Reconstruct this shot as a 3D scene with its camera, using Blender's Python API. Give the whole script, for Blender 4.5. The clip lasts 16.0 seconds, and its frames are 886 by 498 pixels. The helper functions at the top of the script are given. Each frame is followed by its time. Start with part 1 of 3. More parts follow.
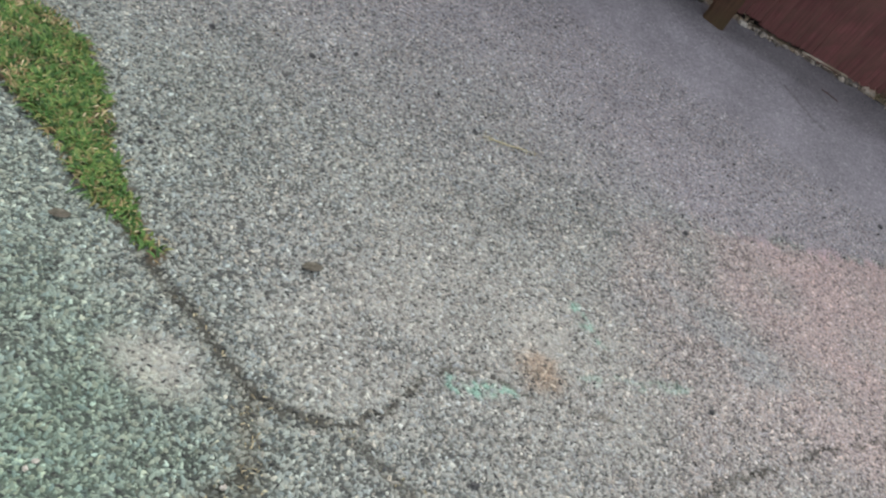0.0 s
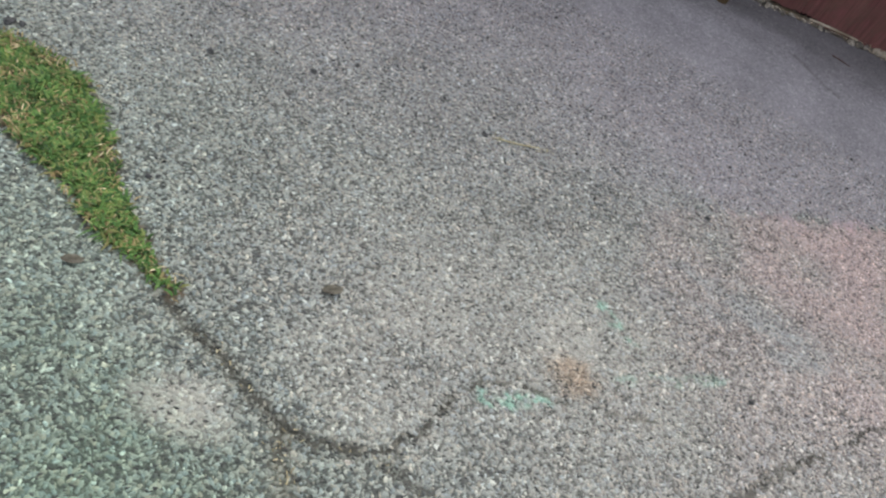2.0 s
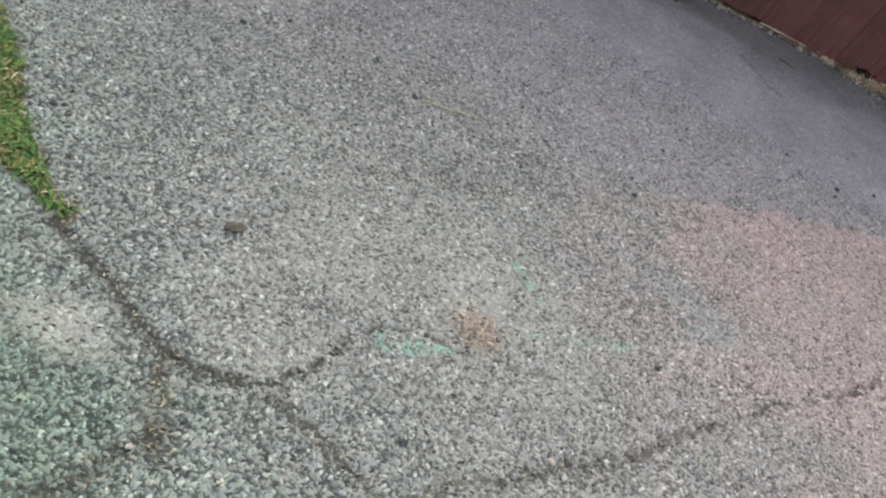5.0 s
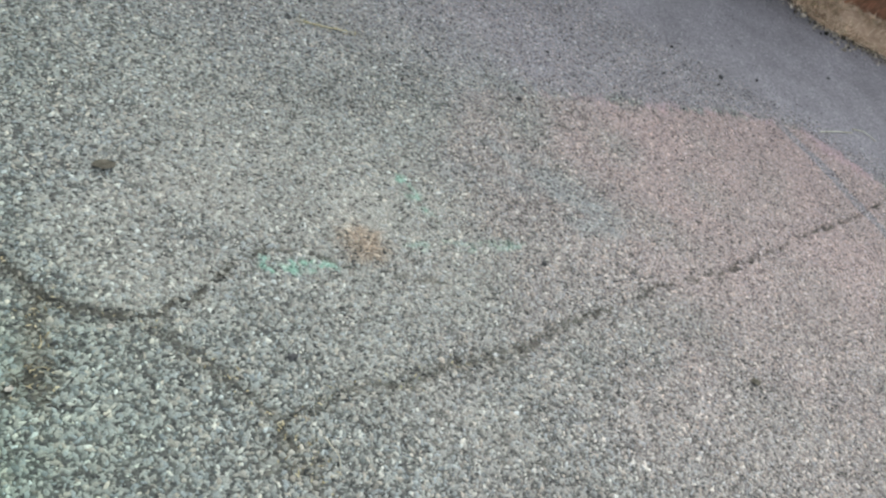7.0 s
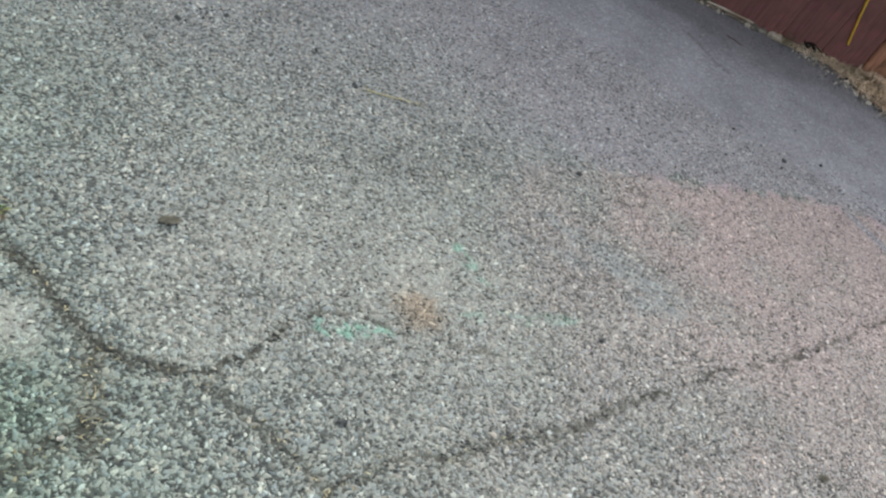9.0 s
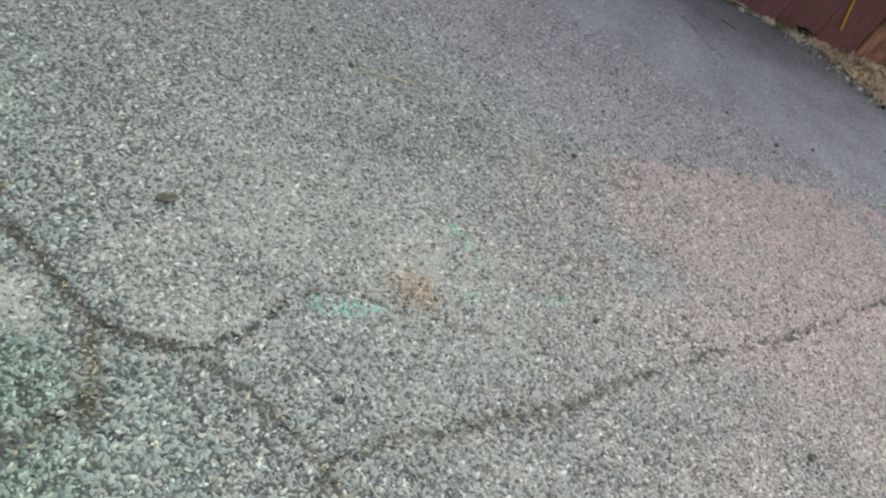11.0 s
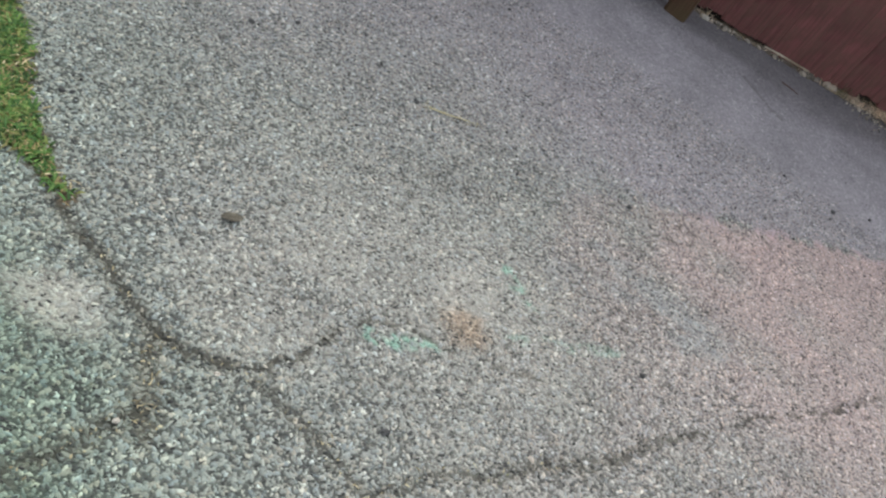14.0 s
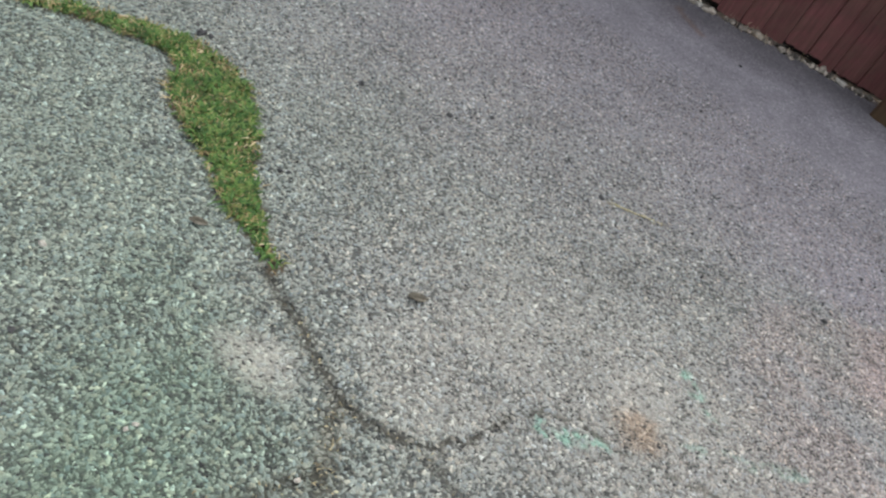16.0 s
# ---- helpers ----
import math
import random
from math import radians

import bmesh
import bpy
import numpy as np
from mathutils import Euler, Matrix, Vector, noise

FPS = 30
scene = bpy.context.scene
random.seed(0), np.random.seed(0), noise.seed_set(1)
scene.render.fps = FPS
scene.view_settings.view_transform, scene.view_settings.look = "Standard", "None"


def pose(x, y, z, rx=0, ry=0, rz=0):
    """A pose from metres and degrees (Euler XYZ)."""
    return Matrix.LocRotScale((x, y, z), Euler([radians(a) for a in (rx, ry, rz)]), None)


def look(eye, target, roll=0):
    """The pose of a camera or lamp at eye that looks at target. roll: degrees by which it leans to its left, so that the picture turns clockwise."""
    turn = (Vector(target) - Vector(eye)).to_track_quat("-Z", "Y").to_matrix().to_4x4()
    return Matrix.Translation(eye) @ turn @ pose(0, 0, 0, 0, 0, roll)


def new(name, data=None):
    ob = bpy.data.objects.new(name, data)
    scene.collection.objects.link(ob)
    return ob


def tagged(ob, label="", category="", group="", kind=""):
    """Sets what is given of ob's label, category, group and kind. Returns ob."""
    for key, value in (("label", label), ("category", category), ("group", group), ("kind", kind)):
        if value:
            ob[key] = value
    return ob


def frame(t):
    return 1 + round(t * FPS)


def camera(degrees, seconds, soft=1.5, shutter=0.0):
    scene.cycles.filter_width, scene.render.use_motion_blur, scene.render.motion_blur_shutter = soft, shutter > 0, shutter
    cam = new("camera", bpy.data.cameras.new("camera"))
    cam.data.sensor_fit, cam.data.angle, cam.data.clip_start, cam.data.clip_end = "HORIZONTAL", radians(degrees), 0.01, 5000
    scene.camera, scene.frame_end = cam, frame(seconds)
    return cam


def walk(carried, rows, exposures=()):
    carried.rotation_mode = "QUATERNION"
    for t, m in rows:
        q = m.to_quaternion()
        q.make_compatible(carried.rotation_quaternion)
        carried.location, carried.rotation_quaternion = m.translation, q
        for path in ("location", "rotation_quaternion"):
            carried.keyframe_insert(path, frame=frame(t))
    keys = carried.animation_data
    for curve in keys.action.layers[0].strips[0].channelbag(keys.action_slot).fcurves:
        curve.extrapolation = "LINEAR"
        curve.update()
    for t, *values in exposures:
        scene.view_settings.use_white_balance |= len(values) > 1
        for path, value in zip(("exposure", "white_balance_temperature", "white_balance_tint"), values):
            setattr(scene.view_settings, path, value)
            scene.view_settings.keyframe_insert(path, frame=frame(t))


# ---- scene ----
cam = camera(59.1, 16.0, soft=2.3)
PATH = [
    (0, (-0.272, -0.048, 1.224), (-0.32, 1.46, -0.088), 33.7),
    (0.2, (-0.289, -0.061, 1.211), (-0.351, 1.452, -0.095), 34.7),
    (0.5, (-0.277, -0.066, 1.228), (-0.343, 1.422, -0.107), 32.6),
    (0.8, (-0.266, -0.053, 1.211), (-0.286, 1.438, -0.121), 33.2),
    (1, (-0.242, -0.041, 1.202), (-0.234, 1.443, -0.14), 32.4),
    (1.2, (-0.272, -0.024, 1.159), (-0.092, 1.507, -0.115), 36.3),
    (1.5, (-0.321, -0.009, 1.175), (-0.254, 1.497, -0.139), 30.8),
    (1.8, (-0.316, -0.03, 1.201), (-0.435, 1.437, -0.154), 30.1),
    (2, (-0.304, -0.002, 1.221), (-0.374, 1.482, -0.117), 28.4),
    (2.2, (-0.26, -0.014, 1.221), (-0.391, 1.39, -0.197), 26.5),
    (2.5, (-0.248, 0.034, 1.191), (-0.267, 1.503, -0.167), 35.6),
    (2.8, (-0.26, 0.028, 1.186), (-0.496, 1.502, -0.145), 30.5),
    (3, (-0.259, -0.01, 1.165), (-0.567, 1.429, -0.19), 29.2),
    (3.2, (-0.235, -0.031, 1.173), (-0.375, 1.389, -0.228), 28.2),
    (3.5, (-0.165, -0.019, 1.188), (-0.131, 1.482, -0.134), 32.6),
    (3.7, (-0.146, -0.034, 1.169), (-0.076, 1.493, -0.121), 34.8),
    (5.8, (-0.066, -0.012, 1.223), (-0.126, 1.505, -0.079), 31.1),
    (6, (-0.046, -0.012, 1.238), (0.01, 1.502, -0.067), 31.7),
    (6.2, (-0.044, -0.008, 1.232), (0.11, 1.505, -0.067), 33.2),
    (6.5, (-0.033, -0.01, 1.226), (0.247, 1.485, -0.074), 34.5),
    (6.8, (-0.028, -0.011, 1.227), (0.272, 1.489, -0.062), 34.2),
    (7, (-0.005, -0.021, 1.24), (0.212, 1.433, -0.115), 33.1),
    (7.5, (-0.005, -0.034, 1.204), (0.228, 1.461, -0.105), 34.4),
    (7.8, (-0.012, -0.025, 1.203), (0.175, 1.503, -0.073), 34.2),
    (8, (-0.009, -0.025, 1.205), (0.111, 1.527, -0.052), 33.3),
    (8.5, (-0.026, -0.024, 1.204), (0.039, 1.514, -0.073), 31.7),
    (9, (-0.019, -0.018, 1.212), (0.003, 1.516, -0.071), 30.7),
    (9.5, (-0.011, -0.023, 1.209), (-0.002, 1.504, -0.083), 30.8),
    (9.7, (-0.006, -0.038, 1.216), (0.037, 1.481, -0.084), 31.1),
    (11.8, (-0.038, -0.032, 1.198), (0.029, 1.484, -0.105), 32.3),
    (12, (-0.031, -0.033, 1.198), (0.019, 1.473, -0.116), 31.9),
    (12.2, (-0.053, -0.039, 1.19), (-0.055, 1.473, -0.118), 32.2),
    (12.5, (-0.064, -0.054, 1.186), (-0.156, 1.442, -0.137), 31.7),
    (12.8, (-0.079, -0.056, 1.204), (-0.258, 1.451, -0.099), 29.9),
    (13, (-0.05, -0.06, 1.211), (-0.159, 1.464, -0.08), 32.4),
    (13.2, (-0.05, -0.053, 1.203), (-0.008, 1.472, -0.09), 35.7),
    (13.5, (-0.061, -0.052, 1.19), (-0.033, 1.489, -0.085), 34.8),
    (14, (-0.071, -0.053, 1.195), (-0.128, 1.486, -0.082), 34),
    (14.5, (-0.073, -0.047, 1.194), (-0.226, 1.493, -0.072), 32.1),
    (15, (-0.085, -0.054, 1.177), (-0.297, 1.448, -0.127), 32.3),
    (15.2, (-0.124, -0.063, 1.162), (-0.494, 1.407, -0.143), 30.3),
    (15.5, (-0.145, -0.089, 1.192), (-0.688, 1.335, -0.103), 26.7),
    (15.8, (-0.119, -0.089, 1.196), (-0.686, 1.339, -0.084), 27),
    (16, (-0.091, -0.087, 1.2), (-0.617, 1.347, -0.091), 27.1),
]
EXPOSURE = [(0, 1.09, 6500, 9), (3.7, 1.09, 6500, 8), (6, 1.09, 6450, 7), (7, 1.09, 6330, 3), (9.5, 1.09, 6330, 3), (12.5, 1.09, 6430, 3), (13.5, 1.09, 6480, 6), (15, 1.09, 6500, 8), (16, 1.09, 6500, 9)]
walk(cam, [(t, look(eye, target, roll)) for t, eye, target, roll in PATH], EXPOSURE)

# ---------------------------------------------------------------- world and light
world = bpy.data.worlds.new("sky")
scene.world = world
world.use_nodes = True
wn = world.node_tree.nodes
wl = world.node_tree.links
sky = wn.new("ShaderNodeTexSky")
sky.sky_type = "NISHITA"
sky.sun_disc = False
sky.sun_elevation = radians(53)
sky.sun_rotation = 0.0
sky.air_density, sky.dust_density = 1.0, 3.0
cloud = wn.new("ShaderNodeHueSaturation")
cloud.inputs["Saturation"].default_value = 0.35
wl.new(sky.outputs[0], cloud.inputs["Color"])
wl.new(cloud.outputs[0], wn["Background"].inputs[0])
wn["Background"].inputs[1].default_value = 0.14

sun_data = bpy.data.lights.new("sun", "SUN")
sun_data.energy, sun_data.angle, sun_data.color = 0.55, radians(90), (1.0, 0.97, 0.94)
sun = new("sun", sun_data)
sun.matrix_world = look((0.0, 0.6, 0.8), (0, 0, 0))

# ---------------------------------------------------------------- numeric helpers
rng = np.random.default_rng(7)


def value_noise(x, y, size, seed):
    """Smooth noise from 0 to 1 with features of the given size in metres."""
    u, v = np.asarray(x) / size, np.asarray(y) / size
    i, j = np.floor(u).astype(int), np.floor(v).astype(int)
    a, b = u - i, v - j
    a, b = a * a * (3 - 2 * a), b * b * (3 - 2 * b)
    table = np.random.default_rng(seed).random(4096)
    at = lambda p, q: table[(p * 73 + q * 911 + p * q * 7) % 4096]
    return (at(i, j) * (1 - a) + at(i + 1, j) * a) * (1 - b) + (at(i, j + 1) * (1 - a) + at(i + 1, j + 1) * a) * b


def line_distance(x, y, line):
    """Distance from points to a polyline."""
    best = np.full(np.shape(x), 1e9)
    for (ax, ay), (bx, by) in zip(line, line[1:]):
        dx, dy = bx - ax, by - ay
        t = np.clip(((x - ax) * dx + (y - ay) * dy) / (dx * dx + dy * dy), 0, 1)
        best = np.minimum(best, np.hypot(x - ax - t * dx, y - ay - t * dy))
    return best


def inside(x, y, poly):
    """Whether points lie in a polygon."""
    hit = np.zeros(np.shape(x), bool)
    for (ax, ay), (bx, by) in zip(poly, poly[1:] + poly[:1]):
        cross = (ay > y) != (by > y)
        with np.errstate(divide="ignore", invalid="ignore"):
            hit ^= cross & (x < (bx - ax) * (y - ay) / (by - ay + 1e-12) + ax)
    return hit


def step(a, b, v):
    t = np.clip((v - a) / (b - a), 0, 1)
    return t * t * (3 - 2 * t)


# ---------------------------------------------------------------- plan of the pavement
CRACK_MAIN = [(-0.768, 0.85), (-0.695, 0.822), (-0.649, 0.811), (-0.591, 0.794), (-0.539, 0.774), (-0.494, 0.758), (-0.44, 0.739), (-0.388, 0.745), (-0.33, 0.762), (-0.275, 0.782)]
CRACK_ARCH = [(-0.275, 0.782), (-0.24, 0.836), (-0.211, 0.893), (-0.206, 0.952), (-0.186, 1.013), (-0.165, 1.05), (-0.127, 1.086), (-0.089, 1.112), (-0.048, 1.116), (-0.008, 1.115)]
CRACK_END = [(-0.008, 1.115), (0.04, 1.138), (0.072, 1.155), (0.114, 1.168), (0.165, 1.184), (0.226, 1.225)]
CRACK_TAIL = [(-0.275, 0.78), (-0.205, 0.778), (-0.155, 0.758), (-0.099, 0.757), (-0.035, 0.739), (0.018, 0.726), (0.03, 0.714)]
CRACK_DOWN = [(-0.438, 0.735), (-0.41, 0.685), (-0.384, 0.656), (-0.355, 0.612), (-0.32, 0.575)]
CRACK_LEFT = [(-0.355, 0.615), (-0.376, 0.556), (-0.391, 0.494), (-0.422, 0.445), (-0.44, 0.379), (-0.455, 0.34)]
CRACK_RIGHT = [(2.1, 3.0), (1.747, 2.717), (1.613, 2.532), (1.487, 2.371), (1.377, 2.258), (1.247, 2.104), (1.106, 1.921), (1.0, 1.779), (0.904, 1.694), (0.816, 1.615), (0.741, 1.525), (0.65, 1.41), (0.547, 1.3)]
CRACK_LOW = [(0.547, 1.3), (0.475, 1.195), (0.416, 1.11), (0.352, 1.055), (0.307, 1.024), (0.262, 0.972), (0.221, 0.914), (0.122, 0.843), (0.07, 0.767), (0.028, 0.712), (0.098, 0.671), (0.15, 0.623)]
CRACK_FINE = [(0.7, 2.425), (0.757, 2.375), (0.816, 2.35), (0.895, 2.285)]
CRACK_FAR = [(0.5, 3.66), (0.576, 3.59), (0.659, 3.508), (0.72, 3.475)]
GRASS = [(-1.98, 0.82), (-1.755, 0.95), (-1.711, 1.02), (-1.656, 1.085), (-1.601, 1.135), (-1.541, 1.182), (-1.467, 1.222), (-1.378, 1.248), (-1.32, 1.234), (-1.25, 1.216), (-1.176, 1.166), (-1.086, 1.1),
         (-1.012, 1.022), (-0.936, 0.962), (-0.854, 0.916), (-0.8, 0.884), (-0.755, 0.868), (-0.79, 0.868), (-0.842, 0.884), (-0.932, 0.903), (-1.0, 0.928), (-1.062, 0.968), (-1.144, 0.983),
         (-1.207, 1.003), (-1.265, 1.005), (-1.34, 1.062), (-1.38, 1.125), (-1.456, 1.145), (-1.531, 1.118), (-1.61, 1.075), (-1.696, 1.0), (-1.95, 0.79)]
WARM = [(-0.094, 1.815), (0.082, 1.961), (0.211, 2.072), (0.315, 2.161), (0.446, 2.261), (0.588, 2.358), (0.761, 2.493), (0.878, 2.575), (1.051, 2.7), (1.212, 2.816), (1.293, 2.848), (1.429, 2.889),
        (1.557, 2.875), (1.657, 2.843), (1.757, 2.812), (2.4, 2.65), (3.2, 1.9), (2.0, 0.2), (-0.3, 0.2), (-0.3, 1.7)]
BAND = [(1.17, 2.885), (1.255, 2.835), (1.35, 2.765), (1.446, 2.7), (1.521, 2.623), (1.605, 2.545), (1.683, 2.48), (2.0, 2.2)]
STRIP = [(-4.5, 2.6), (-2.0, 3.18), (-0.6, 3.56), (0.0, 3.75), (0.25, 3.77), (0.42, 3.74), (0.6, 3.7), (0.72, 3.7), (1.0, 3.85), (1.6, 4.0), (2.4, 4.2), (4.5, 4.6)]
LILAC = ([(0.2, 1.78), (0.34, 1.75), (0.46, 1.72), (0.6, 1.75)], [(0.14, 1.6), (0.26, 1.66), (0.36, 1.67)], [(0.5, 1.63), (0.6, 1.7)])
CHALK = ([(-0.141, 1.037), (-0.104, 1.037), (-0.083, 1.045), (-0.08, 1.068), (-0.047, 1.089), (-0.012, 1.11)], [(0.037, 1.468), (0.073, 1.441), (0.103, 1.419), (0.146, 1.385)],
         [(0.13, 1.27), (0.196, 1.33), (0.252, 1.353), (0.303, 1.4), (0.38, 1.46)])
WALL_O, WALL_A = Vector((0, 4.04, 0)), math.atan(0.26)
WALL_M = Matrix.Translation(WALL_O) @ Matrix.Rotation(WALL_A, 4, "Z")
BANK = [(1.3, 4.36), (1.38, 4.31), (1.46, 4.24), (1.56, 4.17), (1.69, 4.14), (1.85, 4.18), (2.05, 4.21), (2.35, 4.3), (2.8, 4.42), (3.6, 4.6), (5.0, 4.9), (5.2, 5.5), (1.3, 4.42)]


def masks(x, y):
    """What lies on the pavement at each place: crack, chalk paint, rust stain, warm worn surface, fine newer asphalt,
    dust; also green lens tints and shade under the boards, put into the colour.
    """
    n1, n2, n3 = value_noise(x, y, 0.03, 3), value_noise(x, y, 0.15, 4), value_noise(x, y, 0.5, 5)
    n4 = value_noise(x, y, 0.012, 6)
    wob = (n1 - 0.5) * 0.012 + (n4 - 0.5) * 0.017
    crack_and_gap_shade, sunk = np.zeros(np.shape(x)), np.zeros(np.shape(x))
    for line, width, depth, spread in ((CRACK_MAIN, 0.0055, 0.85, 0.017), (CRACK_ARCH, 0.0042, 0.85, 0.008), (CRACK_END, 0.004, 0.6, 0.007), (CRACK_TAIL, 0.004, 0.55, 0.018), (CRACK_DOWN, 0.004, 0.55, 0.018),
                                       (CRACK_LEFT, 0.005, 0.7, 0.024), (CRACK_RIGHT, 0.0048, 0.9, 0.007), (CRACK_LOW, 0.0035, 0.55, 0.012), (CRACK_FINE, 0.005, 0.5, 0.006), (CRACK_FAR, 0.006, 0.5, 0.008)):
        d = np.abs(line_distance(x + wob, y - wob * 0.8, line))
        gate = 0.45 + 0.55 * step(0.3, 0.55, value_noise(x, y, 0.05, 11 + int(width * 1e4)))
        crack_and_gap_shade = np.maximum(crack_and_gap_shade, depth * gate * (1 - step(width * 0.35, width * 1.6, d)))
        sunk = np.maximum(sunk, min(1.0, depth + 0.15) * (1 - step(spread * 0.4, spread * 1.5, d + (n1 - 0.5) * 0.012)))
    chalk = np.zeros(np.shape(x))
    for line, force in zip(CHALK, (1.0, 1.0, 0.42)):
        d = line_distance(x + wob, y + wob, line)
        chalk = np.maximum(chalk, force * (1 - step(0.006, 0.026, d)) * step(0.42, 0.66, 0.45 * n1 + 0.15 * n2 + 0.4 * n4))
    ds = np.hypot((x - 0.022) / 1.05, (y - 1.207) / 0.95) + wob * 1.6
    stain = (1 - step(0.03, 0.075, ds)) * (0.65 + 0.35 * n1)
    smear = 1 - step(0.006, 0.03, line_distance(x + wob, y + wob, [(-0.94, 3.58), (-0.85, 3.5), (-0.76, 3.45)]))
    stain = np.maximum(stain, smear * 0.8)
    edge = line_distance(x, y, WARM + WARM[:1]) * np.where(inside(x, y, WARM), 1, -1) + (n1 - 0.5) * 0.05
    # warmer asphalt; its slow rise rightwards also paints in the lens's pink tint
    far_edge = step(-0.03, 0.03, edge) * step(-0.15, 1.3, x + 0.25 * (y - 1.5) + (n2 - 0.5) * 0.4)
    warm = far_edge * (0.75 + 0.35 * n2) * (0.36 + 0.5 * step(0.9, 2.1, y - 0.2 * (x - 0.5)) + 0.28 * (1 - step(0.05, 0.4, edge)) * (1 - step(1.3, 1.6, x)))
    band = (1 - step(0.022, 0.038, line_distance(x, y, BAND) + (n1 - 0.5) * 0.012)) * step(1.2, 1.3, x)
    lilac = np.zeros(np.shape(x))
    for line in LILAC:
        lilac = np.maximum(lilac, (1 - step(0.01, 0.085, line_distance(x, y, line) + (n2 - 0.5) * 0.09 + (n1 - 0.5) * 0.04)))
    warm = warm * (1 - band) * (1 - 0.85 * lilac)
    # the newer surface lies beyond a line that runs on from the warm area's far edge
    beyond = y - np.interp(x, [-2.2, -1.1, -0.45, -0.04, 0.24, 0.6, 1.04, 1.24, 1.34, 1.75, 3.0], [1.2, 1.62, 1.86, 2.0, 2.12, 2.37, 2.7, 2.83, 2.87, 2.82, 2.55])
    soft = 0.05 + 0.75 * step(0.5, -0.6, x)
    beyond = beyond - 0.3 * step(0.3, -0.6, x)
    fine = step(-soft, soft, beyond + (n1 - 0.5) * 0.06 + (n2 - 0.5) * 0.1)
    fine = np.maximum(fine, band)
    # green cast of the lens's left edge, painted into the ground, no growth
    lens_green = step(0.15, -0.75, x * 0.5 + y * 0.75 - 0.7 + (n3 - 0.5) * 0.35 + (n2 - 0.5) * 0.15)
    lens_dark_green = step(0.5, 0.08, x * 0.6 + y + (n2 - 0.5) * 0.2 + (n1 - 0.5) * 0.08) * step(-0.6, 0.2, y) * (0.3 + 0.7 * step(-1.1, -0.55, x + (n2 - 0.5) * 0.3))
    dust = np.zeros(np.shape(x))
    for cx, cy, rx, ry, force in ((-0.6, 0.69, 0.115, 0.085, 1.0), (-0.02, 1.3, 0.12, 0.1, 0.9), (-0.3, 1.11, 0.2, 0.1, 0.6), (-0.34, 0.93, 0.2, 0.15, 0.45), (0.3, 0.9, 0.26, 0.1, 0.3)):
        dust = np.maximum(dust, force * (1 - step(0.5, 1.15, np.hypot((x - cx) / rx, (y - cy) / ry) + (n2 - 0.5) * 0.7 + (n1 - 0.5) * 0.3)))
    dust = np.maximum(dust, 0.5 * (1 - step(0.1, 1.0, np.hypot((x + 0.05) / 0.75, (y - 1.3) / 0.5) + (n2 - 0.5) * 0.35)))
    soil = np.where(inside(x, y, GRASS), 1.0, 0.0)
    soil = np.maximum(soil, (1 - step(0.0, 0.03, line_distance(x, y, GRASS + GRASS[:1]) + wob)) * 0.9)
    spill = line_distance(x, y, BANK + BANK[:1]) * np.where(inside(x, y, BANK), -1, 1)
    soil = np.maximum(soil, (1 - step(-0.03, 0.1, spill + (n2 - 0.5) * 0.12 + (n1 - 0.5) * 0.1)) * 0.75)
    foot = (y - 4.04 - 0.26 * x) / 1.033
    soil = np.maximum(soil, step(-0.055, -0.02, foot + (n1 - 0.5) * 0.05) * (1 - step(0.1, 0.2, foot)) * (0.35 + 0.4 * n2) * (np.abs(x) < 4.2))
    # no crack here: shade of the holes under the boards, painted dark on the ground
    crack_and_gap_shade = np.maximum(crack_and_gap_shade, 0.9 * step(-0.045, -0.015, foot + (n1 - 0.5) * 0.03) * (1 - step(0.1, 0.2, foot)) * step(0.3, 0.55, n1) * (np.abs(x) < 4.2))
    strip = step(-0.26, 0.2, y - np.interp(x, *zip(*STRIP)) + (n2 - 0.5) * 0.16 + (n3 - 0.5) * 0.1)
    litter = 1 - step(0.012, 0.05, line_distance(x + wob, y + wob, CRACK_DOWN) + (n2 - 0.5) * 0.04)
    litter = np.maximum(litter, 1 - step(0.01, 0.06, np.hypot((x - 0.09) / 1.4, y - 0.66) + (n1 - 0.5) * 0.06))
    litter = np.maximum(litter, (1 - step(0.005, 0.03, line_distance(x + wob, y + wob, CRACK_LOW))) * 0.5 * step(0.9, 0.4, x))
    return dict(crack_and_gap_shade=crack_and_gap_shade, sunk=sunk, lilac=lilac, strip=strip, chalk=chalk, stain=stain, warm=warm, fine=fine, lens_green=lens_green, lens_dark_green=lens_dark_green, dust=dust, soil=soil, litter=litter * 0.7)


def add_masks(mesh, values):
    for key, value in values.items():
        mesh.attributes.new(key, "FLOAT", "POINT").data.foreach_set("value", np.asarray(value, np.float32))


